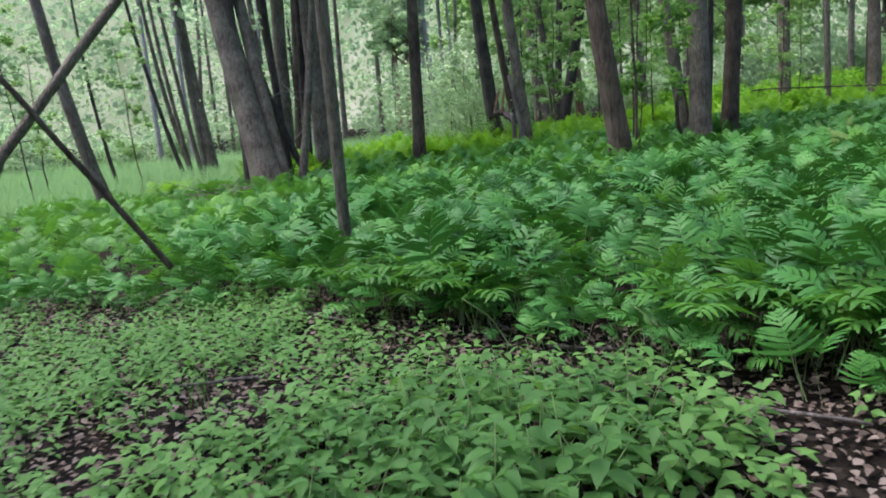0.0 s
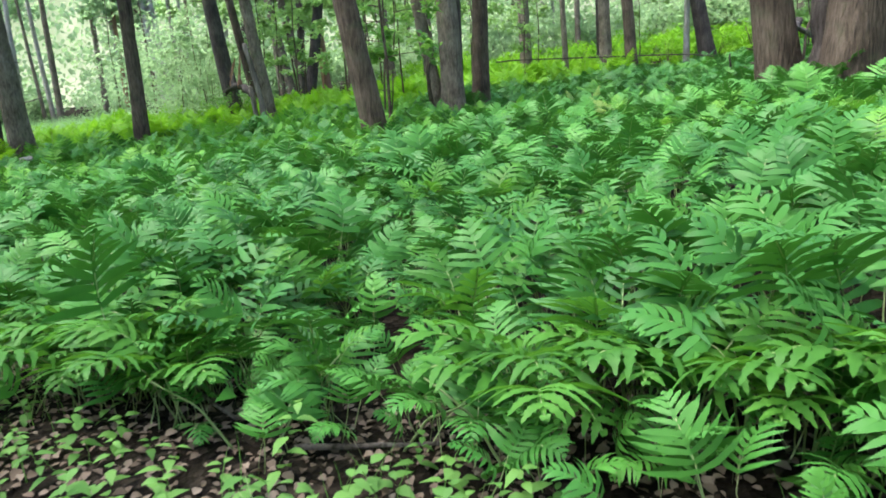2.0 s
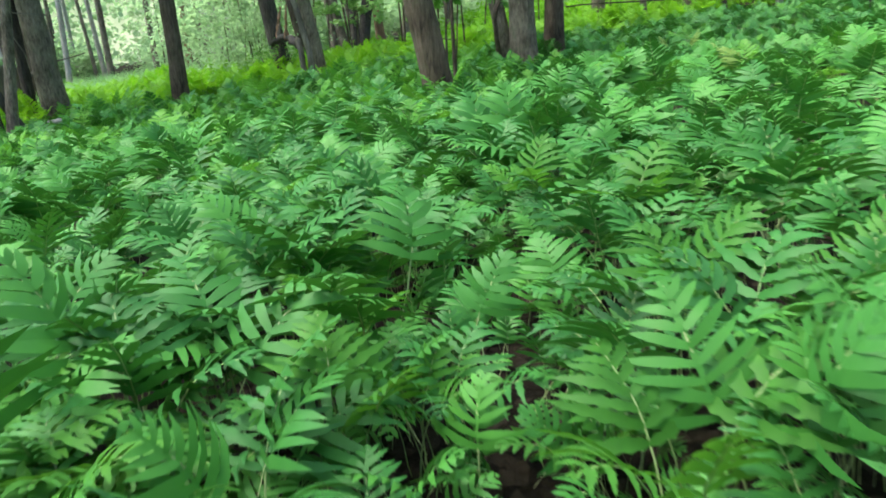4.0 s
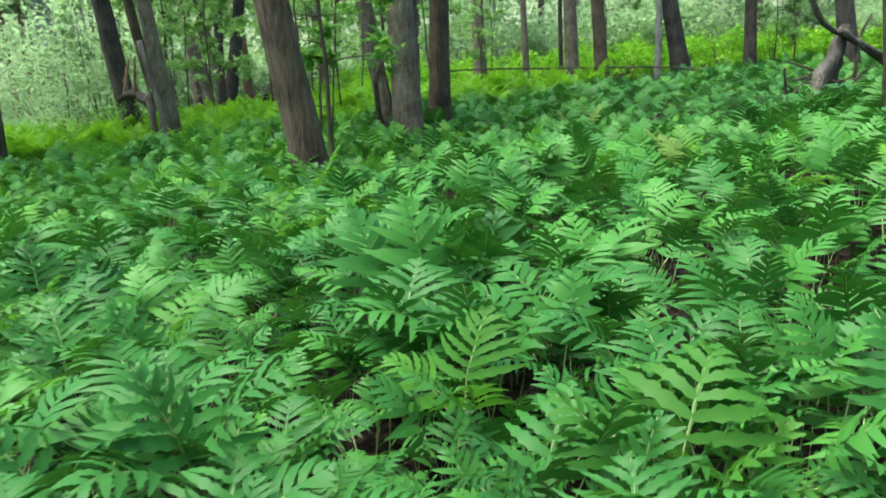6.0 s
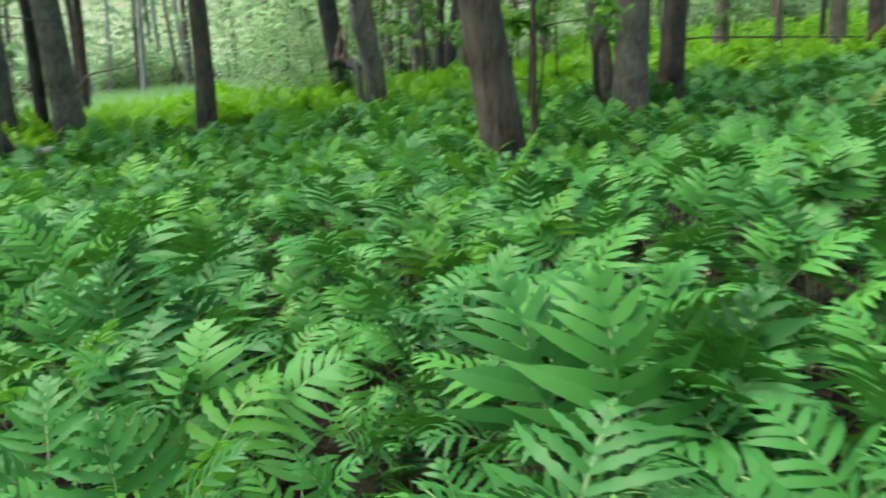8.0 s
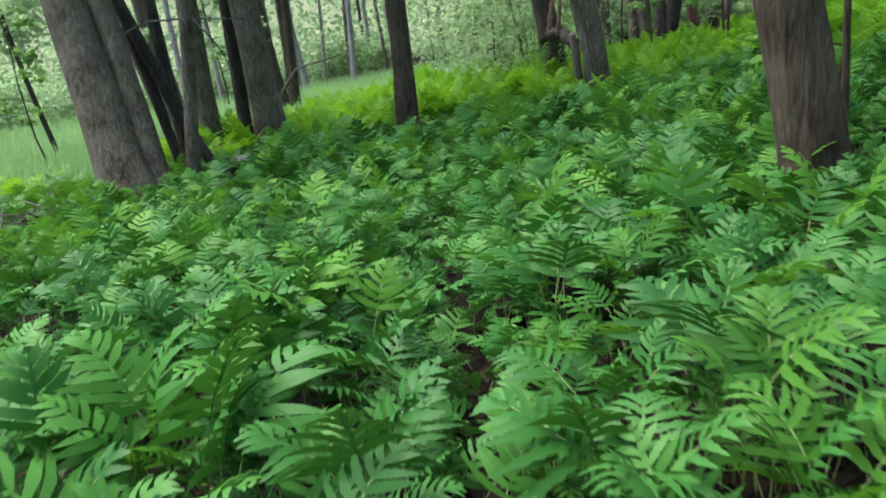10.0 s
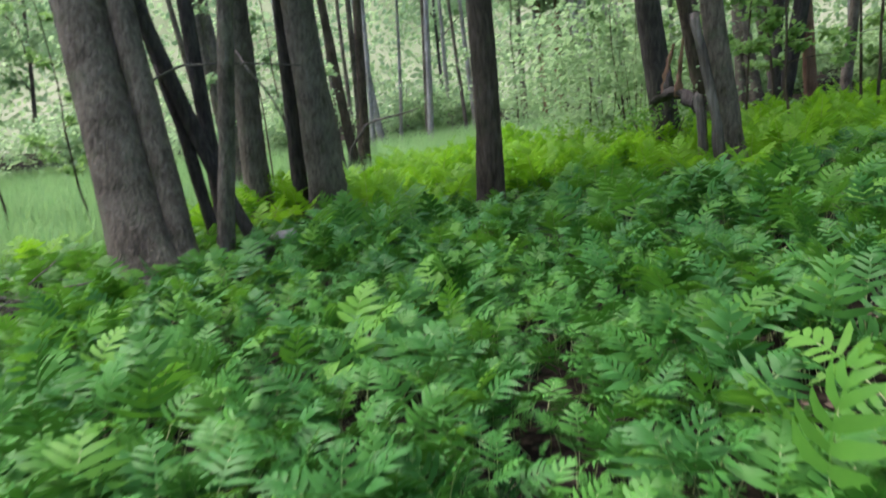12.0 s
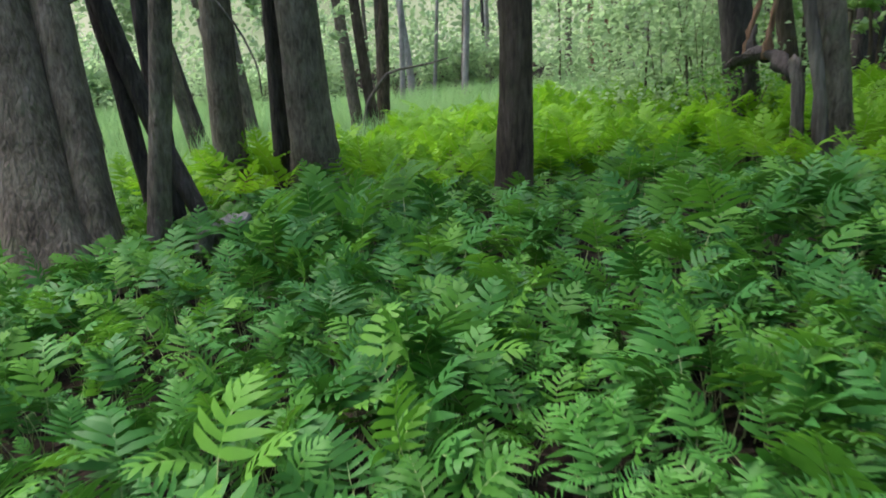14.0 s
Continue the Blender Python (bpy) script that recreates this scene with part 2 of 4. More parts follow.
# ---- trees ----
def tree(x, y, lean, dia, bark, label, height=13.0, crown=700, crown_from=5.5, bend=0.0, limbs=2, seed=0, name="tree", group="trees of the wood", sink=0.15, leafy=None, leaf=0.17):
    """A tapered, slightly crooked trunk with a root flare, some limbs and a crown of small leaves."""
    rng = np.random.default_rng(seed + 100)
    base = tagged(new(name), label, "tree", group)
    base.location = (x, y, float(gz(x, y)))
    n = 12 if name == "woodland_tree" else 26 if dia > 0.2 else 16
    h = np.concatenate([[-sink], np.linspace(0, 1, n) ** 1.35 * height])
    k = h / height
    straight = 1 - 0.45 * np.clip(k, 0, 1)
    wob = np.cumsum(rng.normal(size=(len(h), 2)) * 0.012 * math.sqrt(dia / 0.3) * np.clip(np.gradient(h), 0, 0.6)[:, None], 0)
    pts = np.stack([lean[0] * h * straight + wob[:, 0] + bend * np.sin(k * 3.1), lean[1] * h * straight + wob[:, 1], h], 1)
    radii = dia / 2 * (1 - 0.62 * np.clip(k, 0, 1)) * np.where(k > 0.95, 0.6, 1)
    flare = 0.6 * np.exp(-np.clip(h, 0, None) / (0.7 * dia + 0.12))
    part("trunk", mesh_of("trunk", *tube(pts, radii, 8 if n == 12 else 18 if dia > 0.2 else 10, 0.045, flare, seed), bark, smooth=True), base)
    tips = []
    for i in range(limbs):
        at = crown_from / height + (0.85 - crown_from / height) * (i + 0.5) / max(limbs, 1)
        j = int(np.searchsorted(k, at))
        a = rng.uniform(0, 6.3)
        ln = height * rng.uniform(0.16, 0.26)
        s = np.linspace(0, 1, 7)[:, None]
        lp = pts[j] + s * ln * np.array([math.cos(a) * 0.75, math.sin(a) * 0.75, 0.75]) + np.cumsum(rng.normal(size=(7, 3)) * 0.03 * ln * 0.3, 0) * s
        part("limb", mesh_of("limb", *tube(lp, radii[j] * 0.5 * (1 - 0.8 * s[:, 0]), 6, 0.05, None, seed + i), bark, smooth=True), base)
        tips.append(lp[-1])
    if crown:
        top = pts[-4]
        groups = [leaves(crown // 2, top + np.array([0, 0, -0.12 * height]), (height * 0.17, height * 0.17, height * 0.2), leaf, seed)]
        for i, tip in enumerate(tips):
            groups.append(leaves(crown // (2 * len(tips)), tip, (height * 0.12, height * 0.12, height * 0.08), leaf, seed + 40 + i))
        v, q = join([(g[0], g[1]) for g in groups])
        part("crown", mesh_of("crown", v, q, leafy or CANOPY, np.concatenate([g[2] for g in groups])), base)
    return base


GREY = "grey furrowed tree trunk rising out of the ferns"
DARK = "dark brown tree trunk rising out of the ferns"
# x, y, lean, diameter, bark, label, height
for i, (x, y, lx, ly, dia, bark, label, height) in enumerate((
    (-0.52, 19.3, 0.02, 0.0, 0.30, BROWN_BARK, "straight slim brown trunk standing alone in ferns", 14),
    (3.0, 13.0, -0.165, 0.03, 0.37, BROWN_BARK, "thick grey-brown trunk leaning over the fern bed", 13),
    (2.36, 20.7, -0.125, 0.013, 0.30, BARK, "grey trunk with a torn slab beside it", 12),
    (1.74, 23.0, -0.11, 0.01, 0.42, DARK_BARK, "dark ivy-like shaded trunk behind a fallen stub", 13),
    (2.42, 23.5, -0.19, 0.0, 0.24, BROWN_BARK, "brown bare stem behind a grey trunk", 12),
    (5.56, 17.0, -0.025, -0.011, 0.47, BARK, "broad grey double trunk with flaking bark", 15),
    (5.36, 17.2, -0.168, 0.04, 0.27, BARK, "side stem leaning away from a broad trunk", 13),
    (5.85, 17.4, 0.0, 0.0, 0.14, DARK_BARK, "thin dark stem tucked behind a broad trunk", 11),
    (6.48, 17.9, 0.04, -0.02, 0.38, BROWN_BARK, DARK, 14),
    (10.74, 24.71, -0.02, -0.001, 0.37, BARK, GREY, 14),
    (11.45, 23.41, -0.05, 0.022, 0.19, BARK, "slim grey stem among the trees", 12),
    (12.49, 22.86, -0.03, 0.02, 0.37, BARK, GREY, 14),
    (12.90, 22.07, -0.06, 0.04, 0.36, BROWN_BARK, DARK, 14),
    (13.1, 24.4, 0.01, 0.0, 0.14, DARK_BARK, "thin dark stem behind grey trunks", 11),
    (16.12, 22.80, -0.164, 0.14, 0.48, DARK_BARK, "dark trunk leaning before yellow-green shrubs", 14),
    (15.50, 23.21, 0.0, 0.0, 0.20, PALE_BARK, "slim pale stem beside a dark trunk", 12),
    (17.00, 21.27, -0.02, 0.02, 0.32, DARK_BARK, DARK, 14),
    (16.5, 17.8, -0.1, 0.1, 0.42, DARK_BARK, "dark trunk behind a heap of dead branches", 14),
    (6.88, 9.4, -0.09, 0.07, 0.46, BROWN_BARK, "thick grey trunk of a leaning pair", 14),
    (7.15, 8.7, 0.05, -0.04, 0.64, BROWN_BARK, "very thick trunk beside a splintered hollow", 15),
    (-3.70, 17.3, -0.22, 0.19, 0.63, BARK, "massive grey leaning trunk at the clearing edge", 15),
    (-3.40, 17.5, -0.21, 0.17, 0.32, BARK, "stem grown against a massive grey trunk", 14),
    (-4.28, 17.9, 0.0, 0.0, 0.26, DARK_BARK, "dark rotten stem behind a massive grey trunk", 9),
    (-3.52, 18.6, -0.10, 0.10, 0.2, DARK_BARK, "dark shaded stem in a clump of trunks", 13),
    (-3.18, 17.80, 0.185, 0.0, 0.19, BARK, "slim forked grey stem in a clump of trunks", 12),
    (-3.86, 20.2, 0.03, 0.0, 0.36, BARK, "grey trunk in a clump at the clearing edge", 14),
    (-2.94, 20.4, 0.0, 0.01, 0.48, BARK, "broad grey trunk with a flared dark foot", 15),
    (-3.42, 20.55, 0.03, 0.0, 0.22, DARK_BARK, "dark stem joined to a broad grey trunk", 14),
    (-8.0, 27.8, -0.12, -0.03, 0.44, BARK, "leaning grey trunk in the pale meadow", 13),
    (-8.9, 27.6, -0.27, -0.08, 0.17, DARK_BARK, "slim leaning stem in the pale meadow", 11),
    (-9.3, 29.5, -0.20, -0.06, 0.2, BARK, "slim leaning stem in the pale meadow", 11),
    (-7.4, 17.6, -0.22, -0.1, 0.30, BARK, "leaning grey-brown trunk beside the meadow", 10),
    (-11.0, 26.8, -0.14, -0.06, 0.15, DARK_BARK, "thin leaning dead stem in the meadow", 8),
    (-5.79, 28.7, -0.115, 0.0, 0.28, BARK, "leaning grey stem beyond the fern bank", 12),
    (-5.48, 28.9, -0.14, 0, 0.26, BROWN_BARK, "brown stem in a small clump", 12),
    (-5.50, 29.2, 0.046, 0, 0.18, BARK, "slim grey stem in a small clump", 12),
    (-5.12, 28.3, 0.075, 0.0, 0.25, BROWN_BARK, "slim brown stem with a dry side twig", 12),
    (-7.5, 25.0, -0.16, -0.1, 0.16, BARK, "slim leaning stem behind the trunk clump", 11),
    (-8.2, 26.2, -0.14, -0.09, 0.16, BARK, "slim leaning stem behind the trunk clump", 11),
    (-8.2, 27.7, -0.09, -0.05, 0.24, BARK, "leaning stem behind the trunk clump", 11),
    (-6.56, 41.0, 0.06, 0.0, 0.26, PALE_BARK, "pale straight trunk beyond the meadow", 15),
    (-9.1, 41.2, 0.037, 0.0, 0.22, PALE_BARK, "pale straight trunk beyond the meadow", 15),
    (0.16, 42.4, -0.125, 0.0, 0.36, PALE_BARK, "pale trunk of a leaning group", 13),
    (-0.24, 42.0, -0.13, 0.0, 0.28, PALE_BARK, "pale trunk of a leaning group", 12),
    (-0.62, 42.2, -0.075, 0.0, 0.27, BARK, "grey trunk of a leaning group", 13),
    (-2.08, 43.0, 0.014, 0.0, 0.26, RUST_WOOD, "rust-coloured bare trunk beyond the meadow", 9),
    (-1.62, 43.2, 0.04, 0.0, 0.34, RUST_WOOD, "rust-coloured bare trunk beyond the meadow", 8),
    (4.76, 34.0, -0.18, 0.0, 0.42, BARK, GREY, 14),
    (5.45, 34.4, -0.22, 0.0, 0.38, BARK, GREY, 14),
    (5.2, 34.1, 0.216, 0.0, 0.48, DARK_BARK, "dark leaning trunk in a far clump", 13),
    (6.2, 34.5, -0.063, 0.0, 0.38, RUST_WOOD, "brown stem in a far clump", 12),
    (4.9, 33.0, 0.08, 0.0, 0.32, DARK_BARK, "dark stem in a far clump", 13),
    (4.3, 34.0, -0.05, 0.0, 0.3, BARK, GREY, 13),
    (7.6, 36.8, 0.1, 0.0, 0.34, BARK, GREY, 13),
    (8.8, 33.5, -0.08, 0.0, 0.32, BARK, GREY, 13),
    (3.3, 31.2, -0.12, 0.01, 0.34, BARK, GREY, 13),
    (2.6, 30.2, 0.05, 0.01, 0.26, DARK_BARK, "dark stem in a far clump", 12),
)):
    far = y > 28
    # western crowns take the same lightened leaf to look brighter
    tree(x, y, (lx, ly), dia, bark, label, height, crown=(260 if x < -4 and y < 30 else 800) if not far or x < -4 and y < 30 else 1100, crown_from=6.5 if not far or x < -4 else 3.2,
         limbs=3 if dia > 0.25 else 2, seed=i, bend=RNG.normal() * 0.06, leaf=0.26, leafy=HAZE_LIT_LEAF if far or x < -4 else CANOPY)

# unseen trees outside the camera's view, added so their crowns shade the walk
for i, (x, y) in enumerate(((8.0, 4.0), (-4.4, 2.0), (-5.2, -0.5), (1.2, -4.6), (8.6, 6.0), (5.2, -4.0), (-6.0, 5.5))):
    tree(x, y, (RNG.normal() * 0.06, RNG.normal() * 0.06), RNG.uniform(0.3, 0.5), BARK, "unseen added maple shading the path", 15, crown=1500, crown_from=6.0, limbs=6, seed=400 + i, leaf=0.3)

for i in range(22):
    x, y = RNG.uniform(-17, 3), RNG.uniform(43, 52)
    tree(x, y, (RNG.normal() * 0.07, 0), RNG.uniform(0.18, 0.34), (PALE_BARK, BARK)[i % 2], "pale slender trunk at the far wood's edge", 15, crown=400, crown_from=7.0, limbs=2, seed=500 + i, leaf=0.3, leafy=HAZE_LIT_LEAF)

# thin saplings with low leaf sprays
def sapling(x, y, lean, height, dia, count, low, label, seed, leaf=0.125, leafy=None):
    rng = np.random.default_rng(seed + 900)
    base = tagged(new("sapling"), label, "sapling", "saplings of the understory")
    base.location = (x, y, float(gz(x, y)))
    h = np.linspace(-0.1, height, 14)
    pts = np.stack([lean[0] * h + np.cumsum(rng.normal(size=14)) * 0.02, lean[1] * h + np.cumsum(rng.normal(size=14)) * 0.02, h], 1)
    part("stem", mesh_of("stem", *tube(pts, dia / 2 * np.linspace(1, 0.3, 14), 6, 0.05, None, seed), BROWN_BARK, smooth=True), base)
    sprays = []
    for i in range(9):
        z = low + (height - low) * (i + rng.random()) / 9
        j = min(int(np.searchsorted(h, z)), 13)
        a = rng.uniform(0, 6.3)
        ln = rng.uniform(0.35, 0.9) * min(1.2, height / 4)
        s = np.linspace(0, 1, 6)[:, None]
        tw = pts[j] + s * ln * np.array([math.cos(a), math.sin(a), 0.25]) + s * s * np.array([0, 0, -0.18 * ln])
        part("twig", mesh_of("twig", *tube(tw, 0.003 + 0.006 * (1 - s[:, 0]), 4), BROWN_BARK), base)
        sprays.append(leaves(count // 9, tw[4], (ln * 0.6, ln * 0.6, ln * 0.32), leaf, seed * 20 + i, 0.8))
    v, q = join([(g[0], g[1]) for g in sprays])
    part("foliage", mesh_of("foliage", v, q, leafy or CANOPY, np.concatenate([g[2] for g in sprays])), base)
    return base


for i, (x, y, lx, ly, h, dia, n, low) in enumerate((
    (3.42, 13.9, 0.0, 0.0, 4.8, 0.06, 460, 0.9), (3.7, 14.8, 0.05, 0.0, 4.0, 0.03, 420, 0.7),
    (1.0, 24.9, -0.02, 0.0, 3.2, 0.05, 380, 0.3), (0.4, 25.6, 0.05, 0.0, 2.8, 0.05, 380, 0.3), (1.6, 26.2, 0.0, 0.0, 4.4, 0.06, 420, 0.8),
    (2.9, 24.0, 0.05, 0.0, 4.6, 0.05, 360, 1.3), (9.6, 22.6, 0.05, 0.0, 4.6, 0.05, 360, 1.0), (9.9, 22.9, -0.08, 0.0, 4.2, 0.04, 220, 1.2),
    (14.3, 24.0, 0.02, 0.0, 4.2, 0.05, 420, 1.0), (-5.4, 25.0, -0.05, 0.0, 4.5, 0.05, 480, 0.8), (-8.6, 22.8, -0.1, 0.0, 4.8, 0.05, 480, 0.9),
    (-10.8, 20.9, -0.1, 0.0, 5.2, 0.06, 600, 0.9), (-6.6, 26.2, 0.0, 0.0, 5.0, 0.05, 480, 1.4), (-12.5, 25.0, 0.0, 0.0, 5.4, 0.06, 700, 1.0),
    (6.6, 27.0, 0.0, 0.0, 4.8, 0.06, 500, 1.4), (8.2, 27.4, 0.0, 0.0, 5.0, 0.06, 500, 1.4), (-1.6, 30.5, 0.0, 0.0, 5.2, 0.06, 500, 1.8),
    (4.3, 19.3, 0.03, 0.0, 5.0, 0.05, 500, 1.5), (7.6, 20.8, -0.03, 0.0, 5.2, 0.05, 500, 1.6), (3.0, 27.6, 0.0, 0.0, 5.4, 0.06, 600, 1.5), (-0.6, 33.0, 0.0, 0.0, 5.6, 0.06, 700, 1.2), (12.0, 26.6, 0.0, 0.0, 5.2, 0.05, 500, 1.7),
    (4.0, 16.6, 0.06, 0.0, 4.6, 0.05, 520, 0.8), (3.4, 23.0, 0.0, 0.0, 5.0, 0.05, 520, 1.0), (8.6, 24.0, 0.0, 0.0, 5.0, 0.05, 420, 1.4),
    (2.6, 25.4, 0.05, 0.0, 5.6, 0.06, 800, 1.3), (3.8, 26.6, -0.05, 0.0, 6.0, 0.07, 900, 1.2), (5.0, 24.4, 0.02, 0.0, 5.6, 0.06, 800, 1.6), (5.6, 27.4, 0.0, 0.0, 6.2, 0.07, 900, 1.3), (4.4, 29.0, 0.04, 0.0, 6.4, 0.07, 1000, 1.0), (7.0, 30.0, 0.0, 0.0, 6.2, 0.07, 1000, 1.2), (1.9, 28.8, -0.04, 0.0, 5.8, 0.06, 900, 0.8),
    (17.8, 20.6, 0.0, 0.0, 3.6, 0.05, 600, 0.6), (18.6, 22.0, 0.0, 0.0, 4.0, 0.05, 600, 0.6), (5.8, 21.5, 0.0, 0.0, 4.6, 0.05, 420, 1.4),
)):
    # saplings towards the open side get the lightened leaf as if lit
    sapling(x, y, (lx, ly), h, dia, int(n * 1.8), low, "thin young tree with loose sprays of green leaves", i, leafy=CANOPY if y < 15 else HAZE_LIT_LEAF if x < 2 and y > 24 else MID_LEAF)

# ---- fallen and dead wood ----
def pole(name, points, r0, r1, mat, label, seed=0, category="branch", seg=8, rough=0.06, jag=0.0):
    p = np.asarray(points, float)
    t = np.linspace(0, len(p) - 1, 12)
    i = np.clip(t.astype(int), 0, len(p) - 2)
    f = (t - i)[:, None]
    pts = p[i] * (1 - f) + p[i + 1] * f
    rng = np.random.default_rng(seed + 50)
    pts[1:-1] += np.cumsum(rng.normal(size=(10, 3)), 0) * 0.12 * max(r0, 0.01)
    radii = np.linspace(r0, r1, 12) * (1 + jag * rng.uniform(-0.6, 0.6, 12))
    ob = new(name, mesh_of(name, *tube(pts, radii, seg, rough, None, seed), mat, smooth=jag == 0))
    return tagged(ob, label, category)


pole("leaning_pole", ((-5.75, 9.9, -0.35), (-5.54, 10.0, 0.86), (-3.99, 10.77, 2.93), (-2.9, 11.3, 4.4)), 0.08, 0.06, BARK, "dead pole leaning across the meadow edge", 1)
pole("leaning_branch", ((-2.38, 7.1, 0.1), (-2.5, 7.05, 0.3), (-3.36, 6.66, 1.76), (-4.2, 6.3, 3.0)), 0.032, 0.022, BROWN_BARK, "thin bare branch leaning out of the ferns", 2)
pole("thin_stem", ((-0.83, 7.0, -0.2), (-0.84, 7.0, 0.35), (-0.87, 7.0, 2.1), (-0.92, 7.0, 4.6)), 0.05, 0.055, BARK, "thin grey-brown stem rising from the fern edge", 3, "sapling")
pole("fallen_log", ((-4.15, 18.4, 2.8), (-3.9, 18.4, 2.0), (-3.46, 18.4, 0.76), (-2.95, 18.4, -0.45)), 0.09, 0.075, DARK_BARK, "dark dead log propped in the trunk clump", 4, "log")
pole("fallen_log", ((-4.0, 18.55, 1.95), (-3.88, 18.5, 1.4), (-3.65, 18.4, 0.4), (-3.45, 18.4, -0.5)), 0.08, 0.07, DARK_BARK, "dark dead log propped against trunks", 5, "log")
pole("dry_branch", ((-3.75, 17.85, 1.72), (-3.43, 18.0, 1.87), (-2.97, 18.1, 1.85), (-2.4, 18.7, 1.78)), 0.014, 0.008, DEAD_WOOD, "dry bare branch reaching across trunks", 6)
pole("dry_branch", ((-3.86, 20.0, 2.2), (-3.49, 19.6, 1.86), (-3.24, 19.6, 1.53), (-3.09, 19.6, 1.18), (-3.07, 19.6, 0.9)), 0.016, 0.007, DEAD_WOOD, "pale bare twig hanging by a trunk", 7)
pole("dry_branch", ((-5.4, 27.9, -0.5), (-5.3, 28.0, 0.25), (-4.76, 28.0, 0.87), (-3.5, 28.0, 1.06)), 0.06, 0.015, DEAD_WOOD, "crooked dry twig above the fern bank", 8)
pole("torn_slab", ((1.88, 20.6, 2.0), (1.95, 20.55, 1.6), (2.06, 20.5, 0.9), (2.15, 20.45, -0.15)), 0.05, 0.06, DEAD_WOOD, "torn grey bark slab leaning on a trunk", 9, "dead wood", 6, 0.3)
pole("split_stem", ((1.98, 20.72, -0.4), (1.97, 20.75, 0.3), (1.93, 20.8, 0.8), (1.88, 20.85, 1.02)), 0.065, 0.05, DEAD_WOOD, "split grey stem leaning beside a trunk", 10, "dead wood", 10, 0.2)
pole("broken_stub", ((1.94, 20.9, 0.86), (1.80, 21.3, 1.0), (1.62, 21.8, 1.03), (1.42, 22.3, 0.9)), 0.10, 0.05, DARK_BARK, "dark broken stub reaching from a split stem", 11, "log", 8, 0.5, 0.5)
pole("broken_stub", ((1.62, 22.2, 0.2), (1.66, 22.1, 0.6), (1.60, 22.0, 1.1), (1.66, 22.0, 1.35)), 0.10, 0.02, DARK_BARK, "rotten upright splinter of a fallen trunk", 12, "stump", 8, 0.5, 0.7)
pole("dry_branch", ((1.72, 21.5, 1.0), (1.75, 21.5, 1.35), (1.80, 21.45, 1.75)), 0.05, 0.015, RUST_WOOD, "torn reddish splinter on a broken stub", 19, "branch", 6, 0.4, 0.5)
pole("dry_branch", ((1.55, 22.0, 0.95), (1.62, 21.95, 1.3), (1.72, 21.9, 1.7)), 0.05, 0.02, RUST_WOOD, "torn reddish splinter on a broken stub", 20, "branch", 6, 0.4, 0.5)
pole("fallen_pole", ((9.2, 23.5, 1.2), (9.64, 23.28, 1.22), (13.71, 20.65, 1.08), (14.4, 20.2, 0.95)), 0.022, 0.018, DARK_BARK, "long thin fallen pole lying across stems", 13)
pole("stub", ((8.3, 12.04, 0.2), (8.29, 12.04, 0.85), (8.26, 12.05, 1.12)), 0.02, 0.014, DARK_BARK, "short dark dead stub among ferns", 14, "stump")
pole("dead_snag", ((7.05, 9.05, 0.3), (7.05, 9.05, 0.9), (7.07, 9.05, 1.5), (7.08, 9.05, 2.4)), 0.17, 0.07, DARK_BARK, "splintered dark hollow wood between two trunks", 16, "stump", 10, 0.35)
pole("dry_branch", ((5.2, 17.2, 0.2), (5.05, 17.0, 0.8), (5.0, 16.9, 1.2), (5.2, 16.9, 1.6)), 0.05, 0.03, BROWN_BARK, "short broken branch at a trunk foot", 17)
rng = np.random.default_rng(5)
pole("dead_log", ((9.5, 12.75, 0.55), (9.75, 12.85, 0.92), (10.1, 12.95, 1.25), (10.4, 13.05, 1.5)), 0.11, 0.08, DEAD_WOOD, "thick pale log propped in a brush heap", 60, "log", 12, 0.15)
pole("dead_log", ((9.9, 12.85, 0.5), (10.1, 12.95, 0.85), (10.4, 13.1, 1.25), (10.6, 13.2, 1.6)), 0.10, 0.07, DARK_BARK, "dark rotten log in a brush heap", 61, "log", 10, 0.2)
pole("dead_branch", ((9.5, 12.9, 2.2), (9.62, 12.9, 1.87), (9.85, 12.9, 1.6), (10.4, 12.9, 1.42), (11.1, 12.9, 1.15), (11.9, 12.8, 0.9)), 0.035, 0.05, DEAD_WOOD, "long bare grey branch sweeping over a brush heap", 62)
pole("dead_branch", ((10.0, 12.8, 1.55), (10.6, 12.9, 1.3), (11.2, 13.0, 1.05), (11.7, 13.1, 0.75)), 0.045, 0.03, DEAD_WOOD, "bare grey branch lying on a brush heap", 63)
pole("dead_branch", ((10.2, 12.7, 0.5), (10.35, 12.8, 1.0), (10.5, 12.9, 1.5), (10.7, 12.9, 1.75)), 0.03, 0.015, BROWN_BARK, "thin brown branch standing in a brush heap", 64)
for k in range(14):
    x, y = 10.25 + rng.normal() * 0.35, 12.9 + rng.normal() * 0.25
    z = float(gz(x, y)) + rng.uniform(0.2, 0.5)
    a, up = rng.uniform(-0.9, 0.9) + 3.14 * (k % 2), rng.uniform(-0.1, 0.55)
    d = np.array([math.cos(a), math.sin(a), up]) * rng.uniform(0.4, 0.9)
    pole("dead_branch", ((x - 0.5 * d[0], y - 0.5 * d[1], z - 0.15), (x, y, z + 0.1), (x + d[0], y + d[1], z + d[2])), rng.uniform(0.016, 0.04), 0.01, DEAD_WOOD if k % 3 == 0 else BROWN_BARK, "dead branch tangled in a brush heap", 70 + k)
